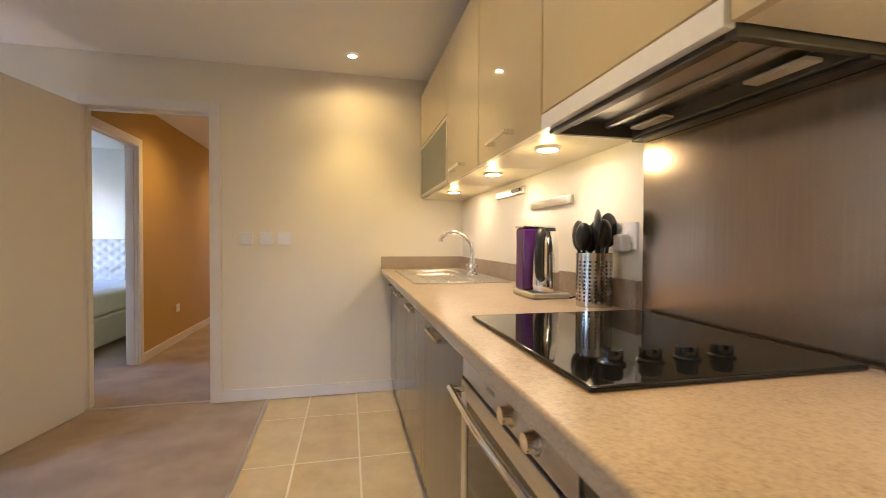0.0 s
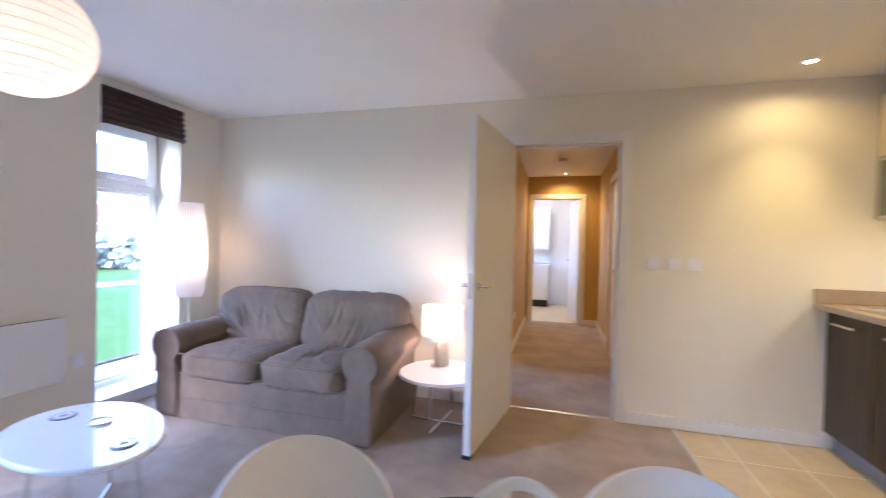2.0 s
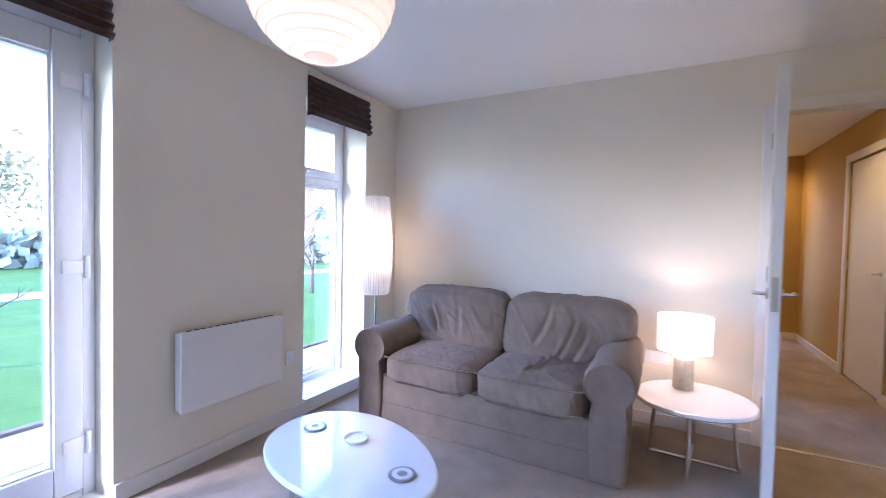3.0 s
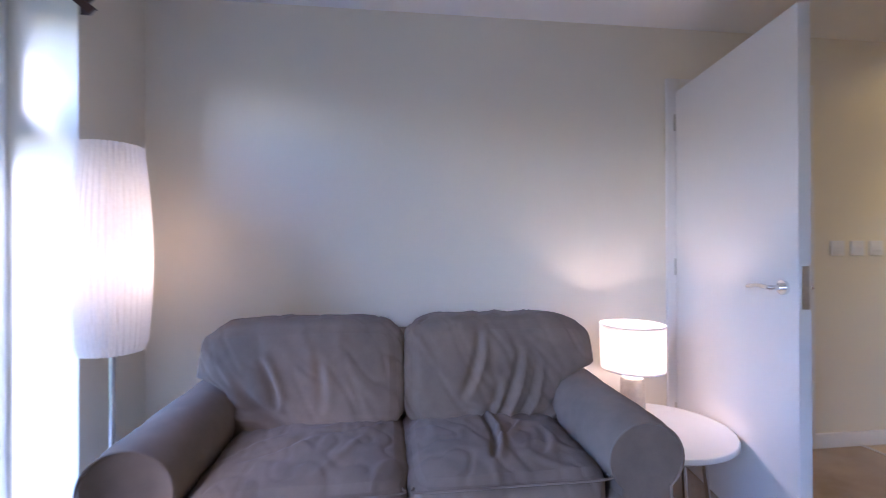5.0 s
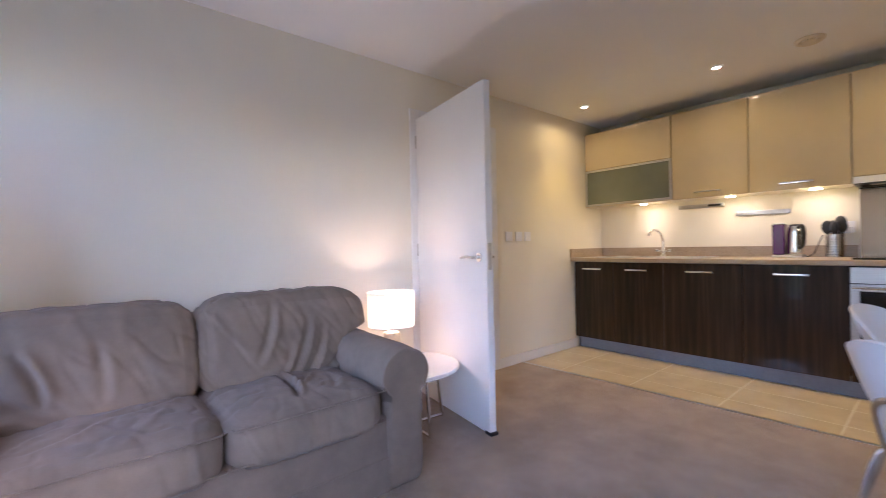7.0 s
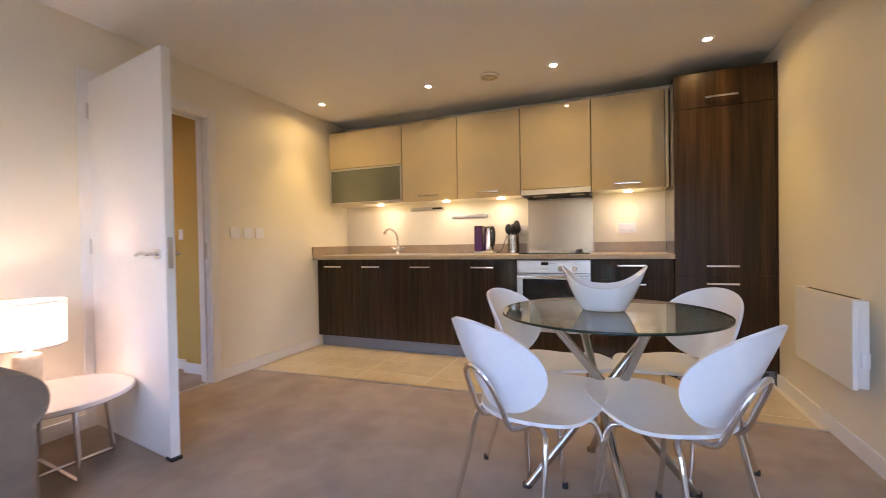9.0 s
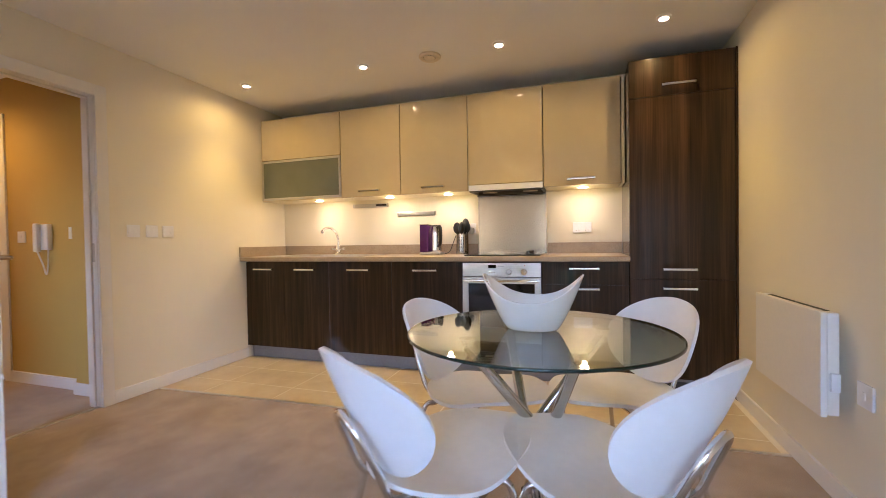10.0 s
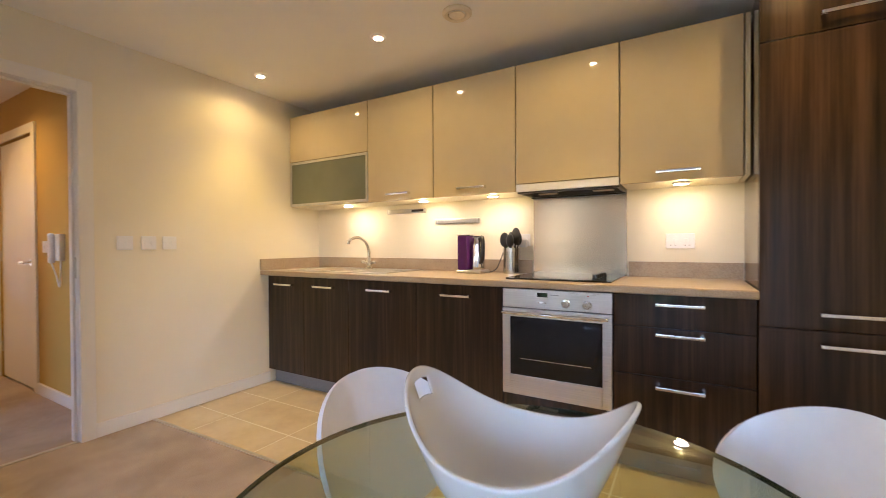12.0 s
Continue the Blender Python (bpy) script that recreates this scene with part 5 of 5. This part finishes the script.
lamp("floor_lamp_light", "POINT", (FLX, FLY + 0.035, 1.10), FLOOR_W, (1.0, 0.66, 0.38), 0.05)

# paper lantern on a flex
PX, PY, PZ, PR = LANTERN
pn = thing("pendant_lantern", (PX, PY, PZ - PR), "round white ribbed paper lantern hanging from the ceiling, lit", "pendant lamp")
prof = []
for k in range(61):
    a = math.pi * (0.075 + 0.85 * k / 60)
    rib = 0.0035 * (abs(math.sin(math.pi * k / 60 * 15)))
    prof.append(((PR - 0.004 + rib) * math.sin(a), -PR * math.cos(a) * 0.96))
part("paper_shade", lathe(prof, (PX, PY, PZ), 48, False), "paper", pn, "white ribbed paper shade", smooth=True)
# wire ribs at the paper's surface, tan to draw the shade they throw
for k in range(1, 15):
    a = math.pi * (0.075 + 0.85 * k / 15)
    r, z = (PR - 0.0005) * math.sin(a), PZ - PR * math.cos(a) * 0.96
    part("wire_rib", lathe([(r, -0.0012), (r + 0.0012, 0), (r, 0.0012), (r - 0.0012, 0), (r, -0.0012)], (PX, PY, z), 40, False), "stone_base", pn)
part("flex", lathe([(0, 0), (0.003, 0), (0.003, CEIL - 0.03 - PZ - 0.06), (0, CEIL - 0.03 - PZ - 0.06)], (PX, PY, PZ + 0.06), 8), "plastic_white", pn)
part("ceiling_rose", lathe([(0, 0), (0.02, 0.002), (0.04, 0.02), (0.042, 0.0295), (0, 0.0295)], (PX, PY, CEIL - 0.03), 24), "plastic_white", pn)
part("bulb", lathe([(0, 0), (0.02, 0.008), (0.029, 0.025), (0.028, 0.045), (0.014, 0.075), (0.013, 0.10), (0, 0.10)], (PX, PY, PZ - 0.04), 18), "bulb_glow", pn, "glowing bulb")
lamp("pendant_light", "POINT", (PX, PY, PZ - 0.06), PENDANT_W, (1.0, 0.66, 0.40), 0.045)

# ---------------------------------------------------------------- dining table, bowl and chairs
TX, TY, TZ, TR = -1.296, 0.480, 0.742, 0.427
dt = thing("dining_table", (TX, TY, 0), "round clear glass dining table on crossed steel tubes", "table")
top = part("glass_top", lathe([(0, 0), (TR - 0.004, 0), (TR - 0.004, 0.010), (0, 0.010)], (TX, TY, TZ - 0.010), 96), "table_glass", dt, "round clear glass top", smooth=30)
top.visible_shadow = False
part("polished_edge", lathe([(TR - 0.0035, 0.0002), (TR - 0.001, 0.0012), (TR, 0.005), (TR - 0.001, 0.0088), (TR - 0.0035, 0.0098), (TR - 0.0035, 0.0002)], (TX, TY, TZ - 0.010), 96, False), "glass_edge", top, "dark green polished edge", smooth=True)
for k in range(4):
    a = math.radians(20 + 90 * k)
    o = Vector((math.cos(a), math.sin(a), 0))
    s = Vector((-math.sin(a), math.cos(a), 0))
    c0 = Vector((TX, TY, 0))
    up = c0 + o * 0.235 + s * 0.05 + Vector((0, 0, TZ - 0.035))
    dn = c0 - o * 0.33 + s * 0.03 + Vector((0, 0, 0.008))
    lg = part("leg", tube([dn, up], 0.0175, 16), "steel_bright", dt, "brushed steel tube leg")
    part("pad", lathe([(0, 0), (0.021, 0), (0.021, 0.012), (0.026, 0.014), (0.026, 0.0235), (0, 0.0235)], (up.x, up.y, TZ - 0.034), 20), "chrome", lg)
    part("foot", lathe([(0, 0), (0.021, 0), (0.021, 0.012), (0, 0.012)], (dn.x, dn.y, 0.0065), 16), "rubber_black", lg)

# boat-shaped bowl with two raised ends and a finger hole
BX, BY = -1.292, 0.497
bm = bmesh.new()
NA, NS = 72, 26
grid = []
for i in range(NS + 1):
    f = i / NS
    row = []
    for k in range(NA):
        t = 2 * math.pi * k / NA
        c_, s_ = math.cos(t), math.sin(t)
        rim = 0.098 + 0.082 * abs(s_) ** 2.4
        g = f ** 0.62
        rx = 0.044 + (0.118 - 0.044) * g
        ry = 0.076 + (0.162 - 0.076) * f ** 0.95
        row.append(bm.verts.new((BX + rx * c_, BY + ry * s_, TZ + 0.004 + rim * f ** 1.25)))
    grid.append(row)
for i in range(NS):
    for k in range(NA):
        t = 2 * math.pi * (k + 0.5) / NA
        hole = math.sin(t) > 0.985 and 21 <= i <= 23
        if not hole:
            bm.faces.new((grid[i][k], grid[i][(k + 1) % NA], grid[i + 1][(k + 1) % NA], grid[i + 1][k]))
bm.faces.new(grid[0])
bowl = single("bowl", bm, "ceramic", "white ceramic boat-shaped bowl on the glass table", "bowl", at=(BX, BY, TZ), smooth=True)
so = bowl.modifiers.new("thickness", "SOLIDIFY")
so.thickness, so.offset = 0.006, 0
bv = bowl.modifiers.new("edge", "BEVEL")
bv.width, bv.segments, bv.limit_method, bv.angle_limit = 0.0022, 2, "ANGLE", radians(50)


def dining_chair():
    """Faces +y of its own; a leaf-shaped seat, an oval back, bent chrome tubes."""
    root = thing("dining_chair", (0, 0, 0), "white moulded dining chair with oval back and chrome legs", "chair", "chairs round the glass table")

    def seat_edge(t):
        c, s = math.cos(t), math.sin(t)
        return (0.205 * c * (abs(c) ** 0.35 if s > 0 else 1.0), 0.03 + (0.295 if s > 0 else 0.215) * s)

    def seat_z(x, y):
        return 0.445 + 0.030 * (x / 0.2) ** 2 * 0.5 - 0.014 * math.cos(min(1, abs(y) / 0.22) * math.pi) + (0.012 * max(0, y) / 0.25)
    part("seat", disc_shell(seat_edge, seat_z, 10, 56, 0.012), "seat_lacquer", root, "off-white curved seat", local=True, smooth=50)

    def back_edge(t):
        c, s = math.cos(t), math.sin(t)
        return (0.226 * c * (1 - 0.13 * s), 0.178 * s)
    bm = disc_shell(back_edge, lambda x, y: -0.012 * (y / 0.2) ** 2, 12, 60, 0.011)
    for v in bm.verts:
        # wrapped round the sitter, on a radius of a quarter of a metre
        a_ = v.co.x * 4.0
        r_ = 0.25 + v.co.z
        v.co.x, v.co.z = r_ * math.sin(a_), r_ * math.cos(a_) - 0.25
    bmesh.ops.rotate(bm, verts=bm.verts, cent=(0, 0, 0), matrix=Matrix.Rotation(radians(90 + 25), 3, "X"))
    bmesh.ops.rotate(bm, verts=bm.verts, cent=(0, 0, 0), matrix=Matrix.Rotation(radians(180), 3, "Z"))
    for v in bm.verts:
        v.co.y = -v.co.y
    bmesh.ops.translate(bm, vec=(0, -0.235, 0.622), verts=bm.verts)
    part("backrest", bm, "chair_shell", root, "white oval backrest", local=True, smooth=50)
    part("back_loop", tube([(-0.074, 0.02, 0.424), (-0.076, -0.12, 0.422), (-0.078, -0.178, 0.438), (-0.076, -0.216, 0.52), (-0.056, -0.252, 0.600), (0, -0.268, 0.632),
                            (0.056, -0.252, 0.600), (0.076, -0.216, 0.52), (0.078, -0.178, 0.438), (0.076, -0.12, 0.422), (0.074, 0.02, 0.424)], 0.0095, 10, 6), "chrome", root, "chrome tube loop", local=True)
    for sx in (-1, 1):
        for sy, y0, y1 in ((1, 0.06, 0.165), (-1, -0.06, -0.205)):
            lg = part("leg", tube([(0.06 * sx, y0, 0.420), (0.14 * sx, y0 + 0.03 * sy, 0.418), (0.175 * sx, y0 + 0.06 * sy, 0.395), (0.20 * sx, (y0 + y1) / 2 + 0.03 * sy, 0.20), (0.222 * sx, y1 + 0.01 * sy, 0.012)], 0.0095, 10, 6), "chrome", root, "bent chrome leg", local=True)
            part("foot_cap", lathe([(0, 0), (0.0125, 0), (0.0115, 0.022), (0, 0.022)], (0.222 * sx, y1 + 0.01 * sy, 0.006), 12), "rubber_black", lg, local=True)
    part("seat_bracket", box(-0.10, 0.10, -0.075, 0.075, 0.4175, 0.4275, 0.003), "plastic_black", root, "black mounting plate", local=True)
    return root


chair = dining_chair()
spots = CHAIRS
for k, (x, y, a) in enumerate(spots):
    m_ = pose(x, y, 0.0, 0, 0, a)
    if k == 0:
        chair.matrix_basis = m_
    else:
        copy_thing(chair, m_)

# ---------------------------------------------------------------- hall, bedroom, far room
ic = thing("door_phone", (HALL_E, 4.09, 1.0), "white door entry phone with handset on the hall wall", "intercom")
part("base", box(HALL_E - 0.035, HALL_E - 0.0005, 4.03, 4.16, 1.02, 1.21, 0.008, 3), "plastic_white", ic)
part("handset", box(HALL_E - 0.065, HALL_E - 0.0355, 4.095, 4.145, 1.005, 1.215, 0.010, 3), "plastic_white", ic)
part("cord", tube([(HALL_E - 0.05, 4.12, 1.01), (HALL_E - 0.03, 4.10, 0.92), (HALL_E - 0.02, 4.08, 0.84), (HALL_E - 0.02, 4.06, 0.90), (HALL_E - 0.02, 4.05, 1.02)], 0.005, 6, 6), "plastic_white", ic)
wall_plate("light_switch", (HALL_E, 3.80, 1.14), (-1, 0), 0.086, 0.086, "white switch beside the entry phone", "switch", 1)
wall_plate("light_switch", (HALL_E, 4.38, 1.12), (-1, 0), 0.086, 0.086, "white thermostat plate in the hall", "switch", 1)
wall_plate("socket", (HALL_W, 5.25, 0.38), (1, 0), 0.086, 0.086, "white single socket low on the hall wall", "socket", 1)

bed = thing("bed", (-3.05, 5.5, 0), "double bed with a pale buttoned headboard and bare mattress", "bed")
BX0, BX1, BY0 = -3.75, -2.30, 4.62
part("divan", box(BX0, BX1, BY0, 6.50, 0.07, 0.36, 0.02, 3), "bed_cloth", bed, "pale fabric divan base")
part("mattress", cushion(BX0, BX1, BY0, 6.50, 0.36, 0.60, 41, 0.02, 0.008, 10, 24), "bed_cloth", bed, "white quilted mattress", smooth=True)
bm = bmesh.new()
bmesh.ops.create_grid(bm, x_segments=110, y_segments=60, size=0.5)
for v in bm.verts:
    x, z = v.co.x * (BX1 - BX0), v.co.y * 0.75
    q = 1e9
    for s_ in (0, 1):
        u, w_ = x / 0.145 + 0.5 * s_, z / 0.12 + 0.5 * s_
        q = min(q, math.hypot((u - round(u)) * 0.145, (w_ - round(w_)) * 0.12))
    v.co = Vector(((BX0 + BX1) / 2 + x, 6.515 - 0.035 * min(1, (q / 0.06) ** 0.6), 0.76 + z))
part("headboard", bm, "headboard_cloth", bed, "buttoned fabric headboard", smooth=True)
part("headboard_back", box(BX0, BX1, 6.517, 6.575, 0.06, 1.135, 0.01), "headboard_cloth", bed)
for x in (BX0 + 0.1, BX1 - 0.1):
    for y in (BY0 + 0.1, 6.3):
        part("castor", lathe([(0, 0), (0.025, 0), (0.025, 0.064), (0, 0.064)], (x, y, 0.005), 14), "plastic_black", bed)

cb = thing("wall_cupboard", (-1.75, 9.0, 1.2), "white wall cupboard in the room past the hall", "cabinet")
part("carcass", box(-2.1, -1.45, 8.84, 9.198, 1.15, 2.0, 0.003), "white_gloss", cb)
for x0, x1 in ((-2.098, -1.777), (-1.773, -1.452)):
    part("door", box(x0, x1, 8.82, 8.839, 1.152, 1.998, 0.002), "white_gloss", cb)
bc_ = thing("low_cupboard", (-1.75, 9.0, 0.0), "white low cupboard with dark plinth", "cabinet")
part("carcass", box(-2.1, -1.45, 8.72, 9.198, 0.14, 0.86, 0.003), "white_gloss", bc_)
part("plinth", box(-2.09, -1.46, 8.76, 9.19, 0.003, 0.139, 0.001, 1), "plastic_black", bc_, "black plinth")
for x0, x1 in ((-2.098, -1.777), (-1.773, -1.452)):
    part("door", box(x0, x1, 8.70, 8.719, 0.145, 0.855, 0.002), "white_gloss", bc_)

# unseen fill light, added to brighten the room past the hall
cl = thing("ceiling_light", (-1.7, 8.1, CEIL - 0.07), "added round opal fill light in the room past the hall", "ceiling light")
part("base", lathe([(0, 0), (0.15, 0), (0.15, 0.0195), (0, 0.0195)], (-1.7, 8.1, CEIL - 0.02), 36), "plastic_white", cl)
part("diffuser", lathe([(0, 0), (0.08, 0.006), (0.135, 0.03), (0.145, 0.05)], (-1.7, 8.1, CEIL - 0.07), 36, False), "far_fill_glow", cl, "glowing diffuser of the added fill light")
lamp("far_room_fill", "POINT", (-1.7, 8.1, CEIL - 0.13), 0.5, (1.0, 0.84, 0.62), 0.08)

# ---------------------------------------------------------------- outdoors
bm = bmesh.new()
far = 900
bm.faces.new([bm.verts.new(p) for p in ((-far, -far, -0.16), (far, -far, -0.16), (far, far, -0.16), (-far, far, -0.16))])
structure("ground", bm, "grass", "green mown lawn outside the windows", "lawn")
slabs_ = structure_root("patio", (-5.26, 1.5, -0.16), "pale grey paved strip along the house", "paving")
sm_ = mesh_of(box(-0.29, 0.29, -0.29, 0.29, 0.0, 0.045, 0.004, 1), "paving_slab", "paving")
for i in range(2):
    for j in range(12):
        o = new("paving_slab", sm_)
        o.parent = slabs_
        o.location = (0.29 - 0.6 * i, -3.3 + 0.6 * j, 0.0)
structure("kerb_edge", box(-5.92, -5.86, -2.5, 5.9, -0.158, -0.09, 0.006), "bark", "dark edging board between paving and lawn", "edging")
gt = thing("path", (-15, 0, -0.155), "pale path crossing the lawn", "path")
gt["kind"] = "structure"
part("surface", box(-14.2, -13.0, -40, 60, -0.158, -0.145, 0.003), "paving", gt)


def tree(at, height, spread, leaf, seed, label, leaves=900, size=0.16, bare=False):
    rng = random.Random(seed)
    root = thing("tree", at, label, "tree")
    base = Vector(at)
    bm = bmesh.new()
    tips = []

    def limb(p, d_, length, r, depth):
        pts = [p]
        for k in range(4):
            d_ = (d_ + Vector((rng.uniform(-.2, .2), rng.uniform(-.2, .2), rng.uniform(-.05, .15)))).normalized()
            pts.append(pts[-1] + d_ * length / 4)
        tube(pts, r, 6, 0, r * 0.55, bm=bm)
        if depth == 0:
            tips.append(pts[-1])
            return
        for k in range(rng.randint(3, 4)):
            a = rng.uniform(0, 2 * math.pi)
            nd = (d_ * 0.55 + Vector((math.cos(a), math.sin(a), rng.uniform(0.1, 0.6)))).normalized()
            limb(pts[rng.randint(2, 4)], nd, length * rng.uniform(0.55, 0.75), r * 0.5, depth - 1)
            tips.append(pts[-1])
    limb(base, Vector((0, 0, 1)), height * 0.45, height * 0.022, 3 if bare else 2)
    part("trunk", bm, "bark", root, smooth=60)
    if bare:
        return root
    verts, faces = [], []
    for k in range(leaves):
        t = rng.choice(tips)
        c = t + Vector((rng.gauss(0, spread * 0.22), rng.gauss(0, spread * 0.22), rng.gauss(0, spread * 0.17)))
        u = Vector((rng.uniform(-1, 1), rng.uniform(-1, 1), rng.uniform(-1, 1))).normalized()
        w_ = u.orthogonal().normalized()
        s_ = size * rng.uniform(0.5, 1.2)
        i = len(verts)
        verts += [c - base - u * s_, c - base + w_ * s_ * 0.5, c - base + u * s_, c - base - w_ * s_ * 0.5]
        faces.append((i, i + 1, i + 2, i + 3))
    me = bpy.data.meshes.new("crown")
    me.from_pydata([tuple(q) for q in verts], [], faces)
    me.materials.append(MATS[leaf])
    cr = new("crown", me)
    cr.parent = root
    cr["kind"] = "stuff"
    return root


rng = random.Random(5)
for k in range(16):
    d_ = rng.uniform(42, 66)
    a = 2.15 + k * 0.115 + rng.uniform(-0.04, 0.04)
    gold = k % 3 == 1
    tree((-3 + d_ * math.cos(a), 2 + d_ * math.sin(a), -0.16), rng.uniform(6.5, 10), rng.uniform(3.5, 5), "leaf_gold_hazed" if gold else "leaf_green_hazed", 100 + k,
         "autumn tree with yellow leaves at the lawn's edge" if gold else "green tree at the lawn's edge, paled as by haze", 1500, 0.34)
tree((-9.5, 7.4, -0.16), 2.6, 1.2, "leaf_green_hazed", 77, "slender young bare tree on the lawn", bare=True)
tree((-8.0, 1.6, -0.16), 1.5, 1.0, "leaf_green_hazed", 78, "low bare shrub on the lawn", bare=True)
hv, hf = [], []
for k in range(9000):
    a = rng.uniform(2.0, 4.1)
    d_ = rng.uniform(19, 21.5)
    c = Vector((-3 + d_ * math.cos(a), 2 + d_ * math.sin(a), -0.16 + 1.35 * rng.random() ** 0.7))
    u = Vector((rng.uniform(-1, 1), rng.uniform(-1, 1), rng.uniform(-1, 1))).normalized() * 0.24
    w_ = u.orthogonal() * 0.6
    i = len(hv)
    hv += [c - u, c + w_, c + u, c - w_]
    hf.append((i, i + 1, i + 2, i + 3))
me = bpy.data.meshes.new("hedge")
me.from_pydata([tuple(q) for q in hv], [], hf)
me.materials.append(MATS["leaf_green_hazed"])
tagged(new("hedge", me), "low leafy hedge behind the lawn", "hedge", "", "stuff")
hs = thing("house", (-32, 22, -0.16), "distant brick house with a pitched roof", "house")
part("wall", box(-37, -29, 18, 27, -0.16, 5.2), "facade_brick", hs, smooth=None)
bm = bmesh.new()
q = [bm.verts.new(p) for p in ((-37.4, 17.6, 5.2), (-28.6, 17.6, 5.2), (-28.6, 27.4, 5.2), (-37.4, 27.4, 5.2), (-33, 18.2, 7.8), (-33, 26.8, 7.8))]
for f_ in ((0, 1, 4), (2, 3, 5), (1, 2, 5, 4), (3, 0, 4, 5), (0, 3, 2, 1)):
    bm.faces.new([q[i] for i in f_])
part("roof", bm, "plinth_grey", hs, smooth=None)
for y in (19.5, 22.2, 25):
    for z in (0.7, 3.2):
        wn_ = part("window", frame_bars(-29.05, -28.95, y - 0.6, y + 0.6, z, z + 1.3, 0.09, bevel=0.0), "upvc", hs, smooth=None)
        part("pane", box(-29.0, -28.98, y - 0.52, y + 0.52, z + 0.08, z + 1.22), "oven_black", wn_, smooth=None)

# ---------------------------------------------------------------- floor tiles, one by one
ft = structure_root("floor_tiles", (0.2, 1.3, -0.012), "cream stone-look floor tiles in the kitchen", "tiles")
TW, TL, GAP = 0.325, 0.577, 0.009
tile_me = mesh_of(box(-TW / 2 + GAP / 2, TW / 2 - GAP / 2, -TL / 2 + GAP / 2, TL / 2 - GAP / 2, 0.0, 0.0125, 0.0015, 1), "tile", "tile")
for i in range(4):
    for j in range(7):
        x0, y0 = -0.51 + TW * i, 2.90 - TL * j
        cx_, cy_ = x0 + TW / 2, y0 + TL / 2
        if y0 + TL > WALL_N:
            me_ = mesh_of(box(-TW / 2 + GAP / 2, TW / 2 - GAP / 2, -TL / 2 + GAP / 2, WALL_N - cy_, 0.0, 0.0125, 0.0015, 1), "tile", "tile")
        else:
            me_ = tile_me
        if y0 < WALL_S:
            me_ = mesh_of(box(-TW / 2 + GAP / 2, TW / 2 - GAP / 2, WALL_S - cy_, TL / 2 - GAP / 2, 0.0, 0.0125, 0.0015, 1), "tile", "tile")
        o = new("tile", me_)
        o.parent = ft
        o.location = (cx_ - 0.2, cy_ - 1.3, 0.0)
